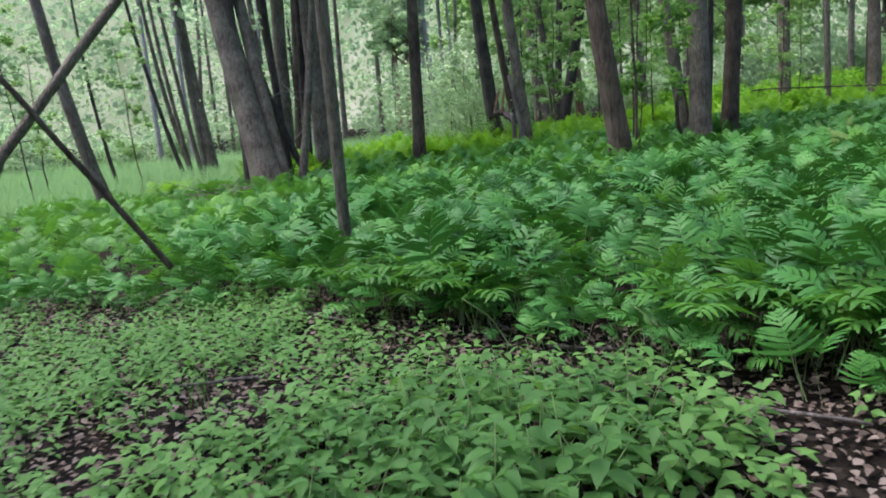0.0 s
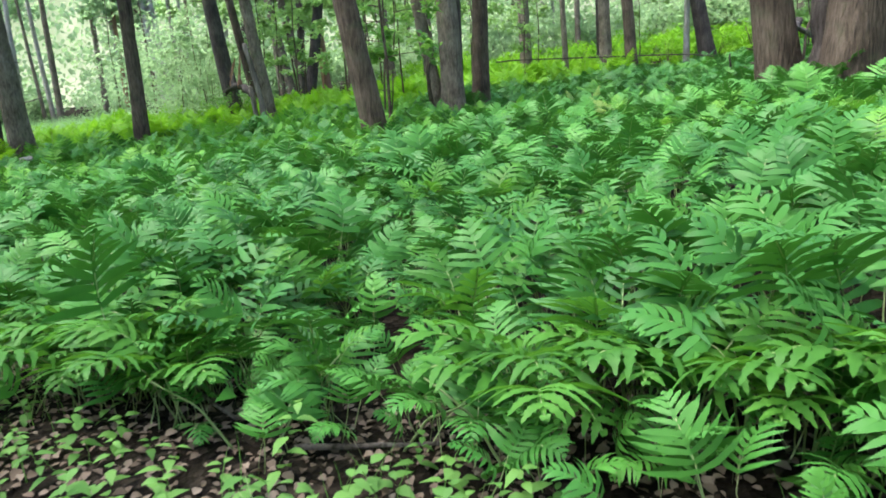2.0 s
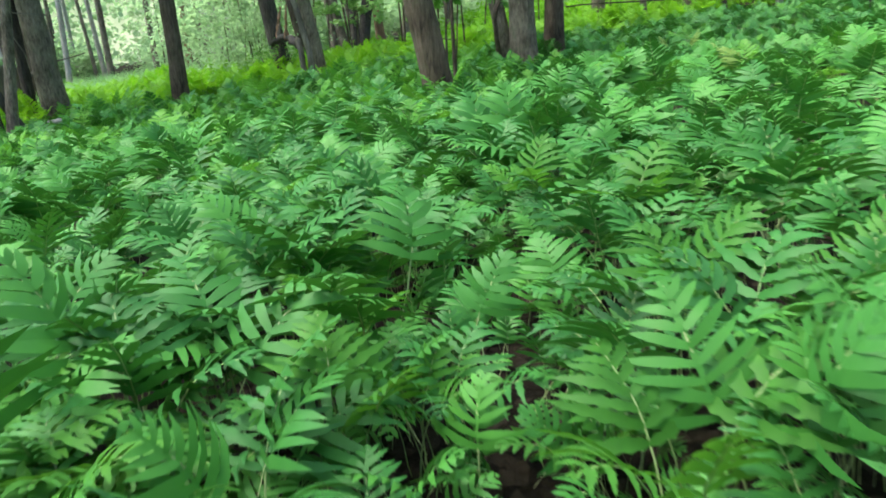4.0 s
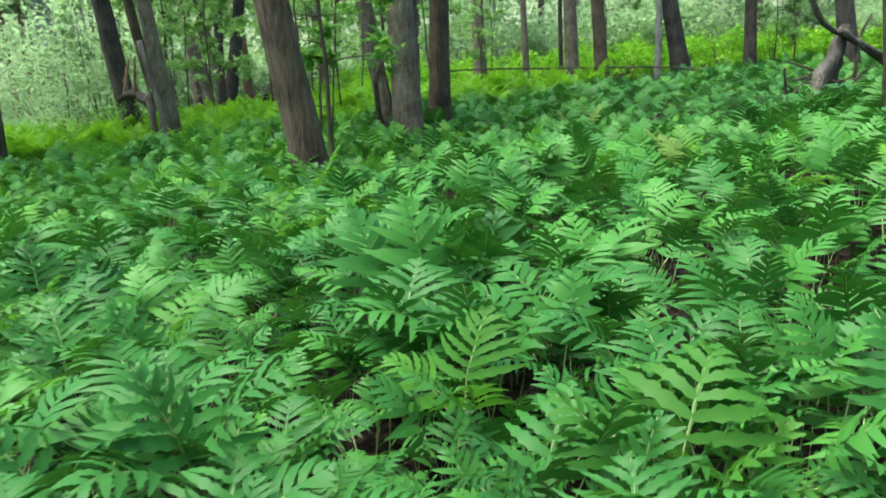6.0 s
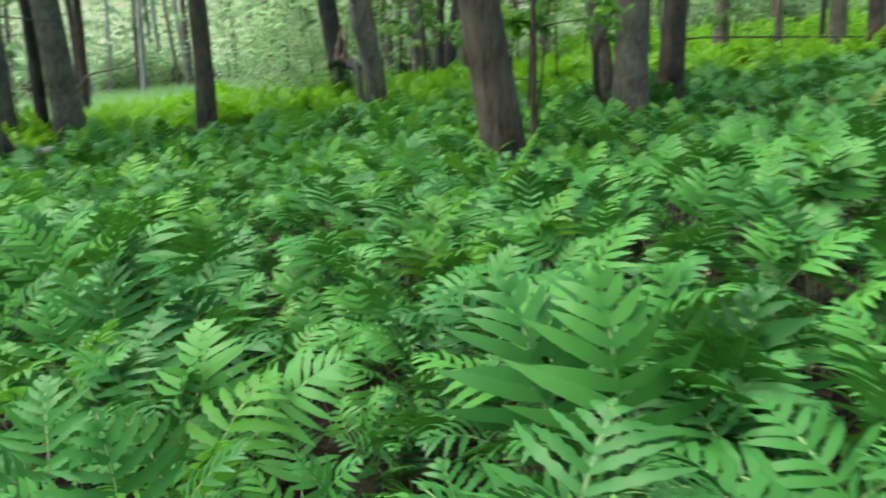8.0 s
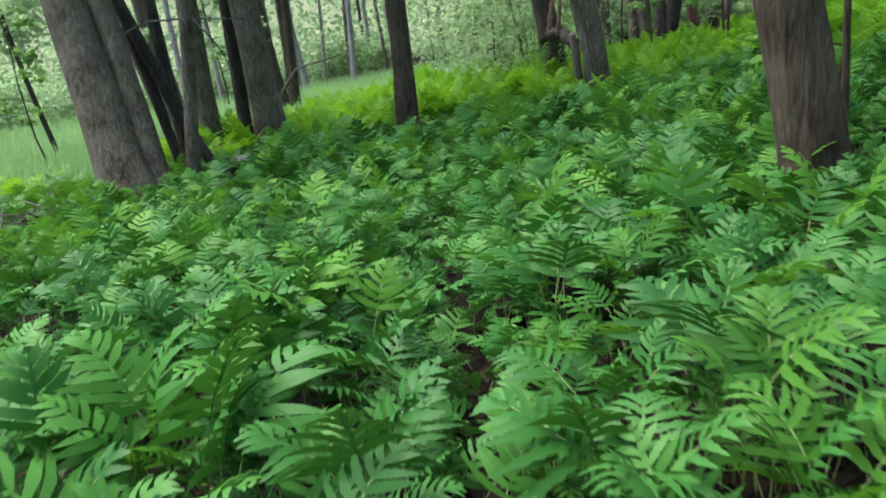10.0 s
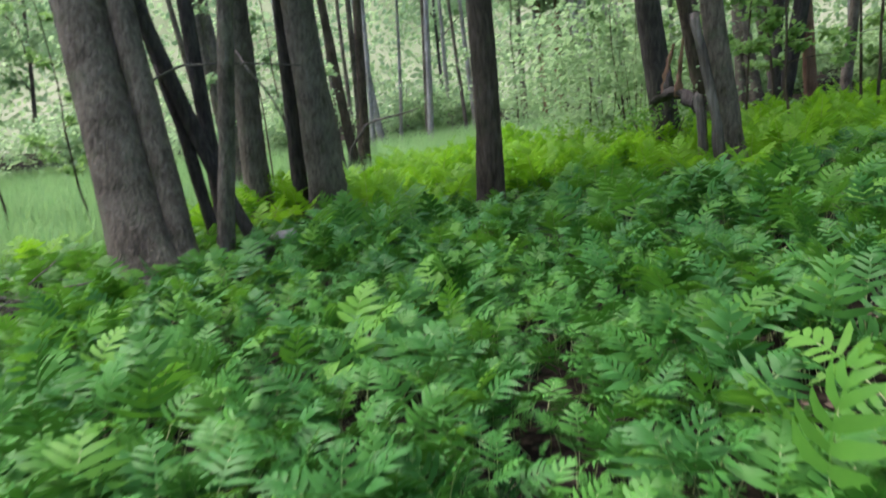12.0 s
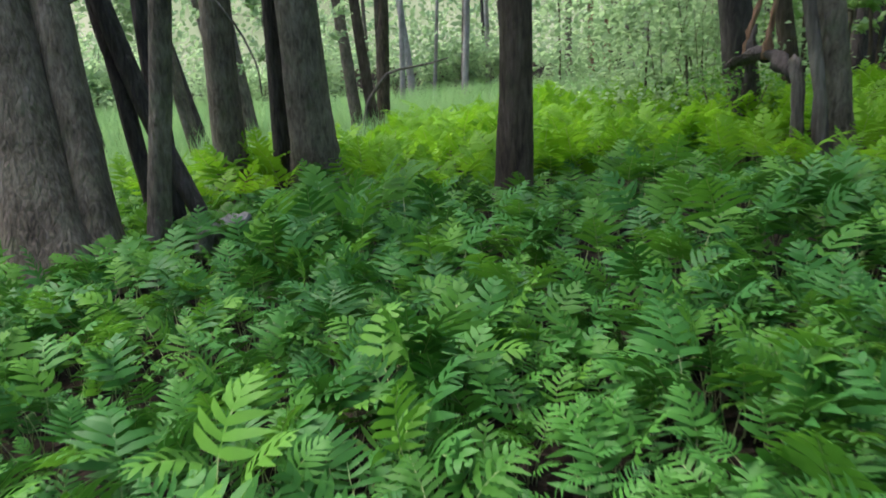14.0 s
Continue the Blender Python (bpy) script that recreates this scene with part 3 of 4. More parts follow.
for k, (x, y, a) in enumerate(((0.35, 4.75, 2.6), (0.5, 4.7, 0.4), (1.15, 4.15, 2.2), (1.7, 3.75, 0.7), (-0.6, 5.7, 1.2), (0.9, 4.45, 5.2), (2.1, 3.4, 2.9), (1.3, 4.3, 4.0))):
    z = float(gz(x, y))
    c, d = math.cos(a), math.sin(a)
    pole("dry_stalk", ((x, y, z), (x + 0.12 * c, y + 0.12 * d, z + 0.16), (x + 0.3 * c, y + 0.3 * d, z + 0.26)), 0.005, 0.003, STALK, "thin dry fern stalk bent over litter", 160 + k, "stalk", 6)
for k in range(30):
    a = rng.uniform(0, 6.3)
    x, y = -4.6 + rng.normal() * 0.5, 15.9 + rng.normal() * 0.5
    z = float(gz(x, y)) + rng.uniform(0.05, 0.5)
    d = np.array([math.cos(a), math.sin(a), rng.uniform(-0.1, 0.5)]) * rng.uniform(0.25, 0.6)
    pole("dead_twig", ((x - d[0], y - d[1], z - abs(d[2])), (x, y, z), (x + d[0], y + d[1], z + d[2])), 0.014, 0.006, DEAD_WOOD, "thin grey dead twig in a tangle", 90 + k, seg=6)
pole("bark_fragment", ((-2.85, 17.95, -0.2), (-2.62, 18.0, -0.02), (-2.38, 17.95, 0.05)), 0.10, 0.04, PALE_BARK, "pale broken bark fragment by a trunk foot", 29, "dead wood", 8, 0.4)
for k, (x0, y0, x1, y1) in enumerate(((-1.25, 6.3, -0.65, 5.45), (0.10, 5.75, 0.38, 4.9), (1.1, 3.55, 1.5, 3.1), (0.55, 4.6, 1.0, 4.35), (-1.0, 4.5, -1.5, 4.35), (1.9, 3.4, 2.5, 3.5), (1.5, 2.5, 1.9, 2.3))):
    pole("fallen_stick", ((x0, y0, float(gz(x0, y0)) + 0.03), (x1, y1, float(gz(x1, y1)) + 0.05)), 0.013, 0.007, DEAD_WOOD, "dry stick lying on leaf litter", 130 + k, seg=6)

# ---- ferns ----
def frond(seed, detail, stipe=0.36, blade=0.36, pairs=10, start=0.15, arch=1.25, wide=0.48, broad=0.45):
    """One fern frond: a stalk that arches over and paired, lobed leaflets. Returns stalk and leaf shapes."""
    rng = np.random.default_rng(seed)
    total = stipe + blade
    s = np.linspace(0, 1, 24)
    ang = start + (arch + rng.normal() * 0.12) * np.clip((s - 0.25) / 0.75, 0, 1) ** 1.3
    step = total / 23
    x = np.concatenate([[0], np.cumsum(np.sin(ang[1:]) * step)])
    z = np.concatenate([[0], np.cumsum(np.cos(ang[1:]) * step)])
    y = np.cumsum(rng.normal(size=24)) * 0.004
    spine = np.stack([x, y, z], 1)
    at = lambda u: np.array([np.interp(u, s, spine[:, k]) for k in range(3)])  # noqa: E731
    pick = np.linspace(0, 23, 10 if detail == 2 else 6 if detail == 1 else 4).astype(int)
    if detail == 2:
        stalk = tube(spine[pick], np.interp(s[pick], [0, 1], [0.0046, 0.0018]), 4)
    else:
        w = np.interp(s[pick], [0, 1], [0.0045, 0.0015])[:, None] * np.array([[0.0, 1, 0]])
        a = np.arange(len(pick) - 1)
        n = len(pick)
        stalk = np.concatenate([spine[pick] - w, spine[pick] + w]), np.stack([a, a + 1, n + a + 1, n + a], 1)
    pieces = []
    steps = {2: np.array([0, 0.1, 0.2, 0.3, 0.4, 0.5, 0.6, 0.7, 0.8, 0.9, 1.0]), 1: np.array([0, 0.35, 0.72, 1.0]), 0: np.array([0, 0.5, 1.0])}[detail]
    for i in range(pairs):
        u = i / (pairs - 1)
        su = stipe / total + (1 - stipe / total) * (0.02 + 0.94 * u)
        o, e = at(su), at(min(su + 0.03, 1))
        fwd = (e - o) / (np.linalg.norm(e - o) + 1e-9)
        ln = blade * wide * (1 - u) ** 0.75 * (0.82 + 0.5 * math.sin(min(u * 4 + 0.9, 2.2))) * rng.uniform(0.88, 1.1) + 0.018
        w = blade / pairs * broad * (1.05 - 0.30 * u) * rng.uniform(0.85, 1.15) + 0.002
        for side in (-1, 1):
            out = np.array([0, side, 0.0])
            sweep = 0.22 + 0.65 * u + rng.normal() * 0.07
            d = out * math.cos(sweep) + fwd * math.sin(sweep)
            up = np.cross(fwd, np.array([0, 1.0, 0]))
            up = up if up[2] > 0 else -up
            droop = rng.uniform(0.05, 0.32)
            across = np.cross(up, d)
            across /= np.linalg.norm(across)
            c = o + d * (steps * ln)[:, None] + up * ((0.10 * np.sin(steps * 3.1) - droop * steps ** 2) * ln)[:, None]
            prof = np.sin(np.clip(steps * 0.80 + 0.17, 0, 1) * np.pi) ** 0.85
            prof[-1] = 0.05
            if detail == 2:
                prof = prof * (1 + (0.09 + 0.14 * np.sin(steps * 3.1)) * np.where(np.arange(len(steps)) % 2, 1, -1)) + 0.03 * rng.normal(size=len(steps))
                prof[0], prof[-1] = 0.3 + 0.5 * u, 0.04
            c = c + fwd * (rng.uniform(-0.05, 0.22) * ln * steps ** 2)[:, None]
            twist = rng.normal() * 0.13
            half = (w * prof)[:, None] * (across * math.cos(twist) + up * math.sin(twist))
            fold = up * (w * 0.14 * prof)[:, None]
            n = len(steps)
            if detail == 2:
                v = np.concatenate([c - half + fold, c, c + half + fold])
                a = np.arange(n - 1)
                q = np.concatenate([np.stack([a, a + 1, n + a + 1, n + a], 1), np.stack([n + a, n + a + 1, 2 * n + a + 1, 2 * n + a], 1)])
            else:
                v = np.concatenate([c - half, c + half])
                a = np.arange(n - 1)
                q = np.stack([a, a + 1, n + a + 1, n + a], 1)
            pieces.append((v, q))
    if detail:
        # the green wing along the midrib, widest towards the tip where the leaflets run together
        u = np.linspace(stipe / total, 1, 8 if detail == 2 else 4)
        c = np.stack([at(k) for k in u]) - [0, 0, 0.001]
        k = np.linspace(0, 1, len(u))
        w = (blade * (0.005 + 0.05 * k * (1 - k) ** 0.35 * (k < 1)))[:, None] * np.array([[0.0, 1, 0]])
        a, n = np.arange(len(u) - 1), len(u)
        pieces.append((np.concatenate([c - w, c + w]), np.stack([a, a + 1, n + a + 1, n + a], 1)))
    leaf = join(pieces)
    return stalk, leaf


def edge_y(x):
    """The front edge of the fern bed."""
    return np.interp(x, [-6, -3.5, -1.6, -0.2, 1.1, 2.2, 4, 8], [8.0, 7.2, 6.75, 5.45, 4.2, 3.3, 1.8, -1])


def spots(x0, x1, y0, y1, gap, seed, keep):
    """Jittered places on a grid, thinned by keep(x, y)."""
    rng = np.random.default_rng(seed)
    X, Y = np.meshgrid(np.arange(x0, x1, gap), np.arange(y0, y1, gap))
    P = np.stack([X.ravel(), Y.ravel()], 1) + rng.uniform(-0.5, 0.5, (X.size, 2)) * gap
    return P[keep(P[:, 0], P[:, 1], rng.random(len(P)))]


BARE = ((1.9, 13.7, 0.34), (2.6, 9.6, 0.22), (2.4, 14.9, 0.24), (-4.6, 15.9, 0.7), (-2.5, 17.5, 0.35), (3.6, 10.3, 0.2), (0.3, 9.3, 0.16), (2.1, 12.3, 0.2))
STEMS = ((-0.52, 19.3, 0.17), (2.98, 13.0, 0.16), (2.24, 20.7, 0.22), (5.45, 17.1, 0.3), (6.48, 17.9, 0.18), (6.88, 9.4, 0.22), (7.15, 8.7, 0.3), (-3.7, 17.3, 0.42), (-3.3, 17.6, 0.2), (-3.18, 17.8, 0.14), (-3.86, 20.2, 0.2), (-3.0, 20.4, 0.3))


def clear(x, y):
    ok = np.ones(len(x), bool)
    for bx, by, r in BARE + STEMS:
        ok &= (x - bx) ** 2 + (y - by) ** 2 > r * r
    return ok


def vigour(y):
    """The ferns grow smaller and closer together further down the walk."""
    return np.interp(y, [10.5, 13.3, 16.5, 18.0], [1.0, 0.7, 0.72, 0.95])


def near_walk(x, y):
    line = np.interp(y, [4, 5, 7, 9, 11, 13, 16], [0.75, 1.0, 1.6, 1.5, 1.15, 0.8, 0.4])
    return np.abs(x - line)


# single plants beside the walk: a few kinds, built frond by frond, then repeated
KINDS = []
for k in range(7):
    plant = tagged(new("fern"), "fresh yellow-green fern with broad lobed fronds" if k in (2, 5) else "green fern with broad lobed fronds on thin stalks", "fern", "ferns of the bed")
    rng = np.random.default_rng(k + 20)
    for j in range(3 + k % 2):
        st, lf = frond(k * 10 + j, 2, stipe=rng.uniform(0.36, 0.52), blade=rng.uniform(0.27, 0.38), pairs=int(rng.integers(7, 10)), start=rng.uniform(0.03, 0.22), arch=rng.uniform(0.5, 1.7), wide=rng.uniform(0.50, 0.64), broad=rng.uniform(0.31, 0.41))
        f = part("frond", mesh_of("frond", *lf, FRESH_FERN if k in (2, 5) else FERN), plant)
        part("stalk", mesh_of("stalk", *st, STALK), f)
        f.matrix_basis = pose(rng.uniform(-0.05, 0.05), rng.uniform(-0.05, 0.05), 0, 0, 0, j * 360 / (3 + k % 2) + rng.uniform(-35, 35))
    KINDS.append(plant)

RIM_KINDS = []
for k in range(3):
    plant = tagged(new("fern"), "yellow-green fern spreading flat fronds over litter", "fern", "ferns of the bed")
    rng = np.random.default_rng(k + 60)
    for j in range(4):
        st, lf = frond(k * 10 + j + 300, 2, stipe=rng.uniform(0.3, 0.46), blade=rng.uniform(0.27, 0.36), pairs=7, start=rng.uniform(0.15, 0.4), arch=rng.uniform(1.2, 1.75), wide=rng.uniform(0.55, 0.68), broad=rng.uniform(0.34, 0.42))
        f = part("frond", mesh_of("frond", *lf, FRESH_FERN), plant)
        part("stalk", mesh_of("stalk", *st, STALK), f)
        f.matrix_basis = pose(rng.uniform(-0.05, 0.05), rng.uniform(-0.05, 0.05), 0, 0, 0, -90 + (j - 1.5) * 50 + rng.uniform(-18, 18))
    RIM_KINDS.append(plant)

near = spots(-1.2, 4.2, 3.6, 16.2, 0.33, 3, lambda x, y, r: (y > edge_y(x)) & clear(x, y) & (near_walk(x, y) < 1.5) & (near_walk(x, y) > 0.12))
order = np.argsort(near_walk(near[:, 0], near[:, 1]))
rim_x = np.random.default_rng(12).uniform(-0.7, 3.6, 60)
rim_x = rim_x[np.abs(rim_x - 0.7) > 0.42][:46]
rim_y = edge_y(rim_x) + np.random.default_rng(13).uniform(-0.05, 0.4, len(rim_x))
near = near[order[:256]]
rng = np.random.default_rng(11)
for i, (x, y) in enumerate(near):
    m = pose(x, y, float(gz(x, y)) - 0.01, rng.normal() * 5, rng.normal() * 5, rng.uniform(0, 360))
    s = rng.uniform(0.6, 0.92) * (0.68 if near_walk(x, y) < 0.32 else 1) * float(vigour(y))
    src = KINDS[i % len(KINDS)]
    if i < len(KINDS):
        src.matrix_basis = m @ Matrix.Scale(s, 4)
    else:
        ob = copy_thing(KINDS[i % len(KINDS)], m)
        ob.scale = (s, s, s)

for i, (x, y) in enumerate(zip(rim_x, rim_y)):
    m, g = pose(x, y, float(gz(x, y)) - 0.01, 0, 0, rng.uniform(-70, 40)), rng.uniform(0.72, 0.98)
    if i < 3:
        RIM_KINDS[i].matrix_basis = m @ Matrix.Scale(g, 4)
    else:
        copy_thing(RIM_KINDS[i % 3], m).scale = (g, g, g)



def fern_bed(name, places, detail, mat, label, seed, size=(0.8, 1.15), stipe=0.36, blade=0.36, pairs=10, arch=1.1, per=1, lean=0.14, wide=0.5):
    """Many fronds as one mass of stalks and one of leaves."""
    rng = np.random.default_rng(seed)
    made = [frond(seed * 50 + k, detail, stipe * rng.uniform(0.8, 1.2), blade * rng.uniform(0.85, 1.15), pairs, rng.uniform(0.05, 0.3), arch * rng.uniform(0.55, 1.25), wide, rng.uniform(0.36, 0.46)) for k in range(9)]
    P = np.repeat(places, per, 0)
    n = len(P)
    P = P + rng.normal(size=P.shape) * 0.05
    at = np.stack([P[:, 0], P[:, 1], gz(P[:, 0], P[:, 1]) - 0.01], 1)
    which, turns = rng.integers(0, len(made), n), rng.uniform(0, 6.3, n)
    sizes, tilts = rng.uniform(*size, n), rng.normal(size=(n, 2)) * lean
    patch = 0.9 + 0.16 * np.sin(P[:, 0] * 1.7 + 1) * np.sin(P[:, 1] * 1.3)
    patch = patch * np.where((near_walk(P[:, 0], P[:, 1]) < 0.32) & (P[:, 1] < 16) & (name == "fern_bed"), 0.68, 1)
    if name not in ("bright_ferns", "fern_undergrowth"):
        patch = patch * vigour(P[:, 1])
    v, q, tint = scatter([m[1] for m in made], which, at, turns, sizes * patch, tilts)
    ob = tagged(new(name, mesh_of(name, v, q, mat, tint)), label, "ferns", kind="stuff")
    v, q, tint = scatter([m[0] for m in made], which, at, turns, sizes * patch, tilts)
    st = part("stalks", mesh_of("stalks", v, q, STALK, tint), ob)
    tagged(st, kind="stuff")
    return ob


def mid_keep(x, y, r):
    return (y > edge_y(x)) & clear(x, y) & (near_walk(x, y) > 0.1) & (np.abs(x - 2) < 1.2 + 0.5 * np.abs(y - 1)) & ~((near_walk(x, y) < 1.0) & (r < 0.15))


mid = spots(-4.5, 9.0, 2.0, 15.5, 0.27, 4, mid_keep)
close = near_walk(mid[:, 0], mid[:, 1]) < 3.0
fern_bed("fern_bed", mid[close], 1, FERN, "dense bed of green lobed ferns", 1, per=3, size=(0.52, 1.02), pairs=9, stipe=0.42, blade=0.34, lean=0.2)
thick = spots(-3.5, 6.0, 11.6, 18.0, 0.22, 44, lambda x, y, r: clear(x, y) & (near_walk(x, y) > 0.2) & (np.abs(x - 1.2) < 0.6 + 0.75 * (y - 10)) & (r < np.clip((y - 11.2) / 1.5, 0.2, 1)))
young = np.random.default_rng(46).random(len(thick)) < 0.28
fern_bed("fern_bed", thick[~young], 1, FERN, "close bed of shorter green lobed ferns", 45, per=2, size=(0.5, 1.22), pairs=7, stipe=0.42, blade=0.34, arch=0.95, lean=0.24)
fern_bed("fern_bed", thick[young], 1, FRESH_FERN, "young yellow-green ferns among darker ones", 47, per=2, size=(0.6, 1.25), pairs=7, stipe=0.42, blade=0.34, arch=0.95, lean=0.24)
distant = mid[~close]
fresh = np.sin(distant[:, 0] * 1.1 + 2) + np.sin(distant[:, 1] * 1.3) + np.random.default_rng(16).normal(size=len(distant)) * 1.2 > 0.7 + 1.6 * (distant[:, 0] > 4.5)
fern_bed("fern_bed", distant[~fresh], 0, FERN, "dense bed of green lobed ferns", 10, per=3, size=(0.62, 1.0))
fern_bed("fern_bed", distant[fresh], 0, FRESH_FERN, "patches of fresh yellow-green lobed ferns", 17, per=3, size=(0.62, 1.0))
under = spots(-3.0, 7.0, 2.4, 17.0, 0.25, 14, lambda x, y, r: (y > edge_y(x) + 0.1) & clear(x, y) & (near_walk(x, y) < 3.0 + 1.2 * r))
lane = under[near_walk(under[:, 0], under[:, 1]) < 0.5]
under = np.concatenate([under, lane, lane, lane])
fern_bed("fern_undergrowth", under, 1, FERN, "short ferns crowded beneath taller ones", 8, per=1, size=(0.35, 0.62), pairs=7, arch=1.3, lean=0.25)
outer = spots(-16, 20, -10, 18, 0.56, 15, lambda x, y, r: ((y < edge_y(x)) & ((x > 3.4) | (y < 0.2)) & (np.hypot(x, y - 0.5) > 1.5 + 0.6 * r) | (y > edge_y(x)) & (x > 3.4) & (x <= 9) & (np.abs(x - 2) >= 1.2 + 0.5 * np.abs(y - 1)) | (x > 9) & (y < 0.55 * x + 1) | (x < -0.42 * y - 2.4) & (y > 8) & (y < 14) | (x < -5.6) & (y < 8)) & clear(x, y))
fern_bed("outer_ferns", outer, 0, FERN, "ferns spreading through the wood", 9, per=2, size=(0.7, 1.1), pairs=7)
far_a = spots(-4.2, 19.0, 15.5, 21.5, 0.29, 5, lambda x, y, r: clear(x, y) & (y < 20.3 + 0.12 * x + 0.6 * np.sin(x * 2)))
far_b = spots(6.5, 19.0, 5.0, 15.5, 0.36, 6, lambda x, y, r: (y > 0.55 * x + 1) & clear(x, y) & ((x > 9) | (np.abs(x - 2) > 1.0 + 0.5 * np.abs(y - 1))))
far_bed = np.concatenate([far_a, far_b])
fresh = np.random.default_rng(18).random(len(far_bed)) < np.where((far_bed[:, 0] < 4) & (far_bed[:, 1] > 15), 0.7, 0.1)
fern_bed("fern_bed", far_bed[~fresh], 0, FERN, "dense bed of shaded green ferns under trees", 2, per=2, pairs=8, size=(0.75, 1.1))
fern_bed("fern_bed", far_bed[fresh], 0, FRESH_FERN, "fresh green ferns under the trees", 19, per=2, pairs=8, size=(0.75, 1.1))
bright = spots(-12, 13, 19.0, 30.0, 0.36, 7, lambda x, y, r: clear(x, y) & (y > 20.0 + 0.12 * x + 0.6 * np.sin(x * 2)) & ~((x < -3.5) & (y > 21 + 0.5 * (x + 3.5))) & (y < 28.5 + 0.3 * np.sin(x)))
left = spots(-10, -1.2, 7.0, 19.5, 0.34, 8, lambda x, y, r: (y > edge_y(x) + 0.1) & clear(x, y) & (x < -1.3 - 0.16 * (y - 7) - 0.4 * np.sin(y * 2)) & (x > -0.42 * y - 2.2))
fern_bed("bright_ferns", bright, 0, LIT_YELLOW_GREEN, "tall yellow-green ferns with open-sky brightness in their colour", 3, size=(1.05, 1.6), per=3, pairs=10, arch=0.85, wide=0.36)
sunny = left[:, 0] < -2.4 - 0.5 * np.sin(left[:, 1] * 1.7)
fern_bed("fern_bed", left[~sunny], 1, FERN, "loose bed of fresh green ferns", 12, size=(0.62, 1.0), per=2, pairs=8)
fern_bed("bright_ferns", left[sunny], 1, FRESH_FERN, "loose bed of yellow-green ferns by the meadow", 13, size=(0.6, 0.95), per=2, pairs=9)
yl = np.array([(4.94, 9.73), (5.1, 9.95), (6.9, 14.2), (7.3, 14.5)])
fern_bed("yellow_ferns", yl, 1, YELLOW_FERN, "yellowing upright fern fronds among green ones", 4, per=1, arch=0.6)

rim = spots(-6.0, 4.5, 1.5, 8.5, 0.16, 9, lambda x, y, r: (y > edge_y(x) - 0.3 - 0.15 * (x > 1.0)) & (y < edge_y(x) + 0.4) & (r < 0.8))
fern_bed("edge_ferns", rim, 1, FERN, "low ferns arching over the bed's edge", 6, per=2, size=(0.4, 0.75), arch=1.6, lean=0.3)
# ---- low herbs and litter at the start ----
def herb(seed, tall, n):
    """A low plant with opposite pairs of pointed oval leaves."""
    rng = np.random.default_rng(seed)
    h = np.linspace(0, 1, 5)
    pts = np.stack([h * rng.normal() * 0.04, h * rng.normal() * 0.04, h * tall], 1)
    stalk = tube(pts, np.linspace(0.0028, 0.001, 5), 4)
    pieces = []
    for i in range(n):
        u = (i + 1) / n
        o = np.array([np.interp(u, h, pts[:, k]) for k in range(3)])
        for side in (0, math.pi):
            a = i * 1.57 + side + rng.normal() * 0.25
            ln = (0.078 - 0.031 * u) * rng.uniform(0.8, 1.25)
            d = np.array([math.cos(a), math.sin(a), rng.uniform(-0.15, 0.35)])
            s = np.array([-math.sin(a), math.cos(a), 0])
            t = np.array([0.12, 0.35, 0.6, 0.82, 1.0])
            c = o + d * (t * ln * 1.25)[:, None] - np.array([0, 0, 1]) * (0.35 * ln * t ** 2)[:, None]
            half = s * (np.array([0.08, 0.30, 0.27, 0.13, 0.01]) * ln)[:, None]
            up = np.array([0, 0, 1]) * (np.array([0.02, 0.1, 0.09, 0.04, 0]) * ln)[:, None]
            v = np.concatenate([c - half + up, c, c + half + up])
            k = np.arange(4)
            pieces.append((v, np.concatenate([np.stack([k, k + 1, 5 + k + 1, 5 + k], 1), np.stack([5 + k, 6 + k, 11 + k, 10 + k], 1)])))
    return stalk, join(pieces)


def herb_keep(x, y, r):
    patch = 0.5 + 0.5 * np.sin(x * 1.9 + 0.6) * np.sin(y * 1.6 + 0.2) + 0.35 * np.sin(x * 4.1 + y * 3.3)
    mound = np.exp(-((x - 0.1) ** 2 / 1.4 + (y - 3.3) ** 2 / 0.9))
    left_mound = np.exp(-((x + 1.6) ** 2 / 1.2 + (y - 5.2) ** 2 / 1.2))
    bare = np.exp(-((x + 1.25) ** 2 / 0.2 + (y - 4.1) ** 2 / 0.15)) + np.exp(-((x - 1.6) ** 2 / 0.4 + (y - 2.9) ** 2 / 0.5))
    strip = np.clip((edge_y(x) - y) / 1.25, 0, 1) ** 1.6
    inside = np.hypot((x + 1.1) / 4.4, (y - 4.2) / 4.1) < 1 + 0.12 * np.sin(x * 2.3) * np.sin(y * 1.9) - 0.25 * (r - 0.5)
    return inside & (y < edge_y(x) - 0.05 + 0.5 * (x < -1.0)) & (r < np.clip(0.18 + 0.42 * patch + mound + left_mound - bare, 0.03, 1) * np.where(x < -1.0, 1.0, 0.06 + 0.94 * strip))


hp = spots(-5.5, 3.2, 0.4, 8.2, 0.09, 21, herb_keep)
made = [herb(k, t, n) for k, (t, n) in enumerate(((0.10, 3), (0.15, 4), (0.2, 5), (0.24, 5), (0.08, 2), (0.17, 4)))]
rng = np.random.default_rng(30)
size = 0.82 + 0.55 * np.exp(-((hp[:, 0] - 0.3) ** 2 / 1.0 + (hp[:, 1] - 3.0) ** 2 / 0.8))
dist = np.hypot(hp[:, 0] - 0.1, hp[:, 1] - 3.2)
order = np.argsort(dist)
HERBS = []
for k, (st, lf) in enumerate(made):
    ob = tagged(new("herb"), "low leafy green herb growing from leaf litter", "herb", "herbs by the path")
    part("leaves", mesh_of("leaves", *lf, HERB), ob)
    part("stem", mesh_of("stem", *st, STALK), ob)
    HERBS.append(ob)
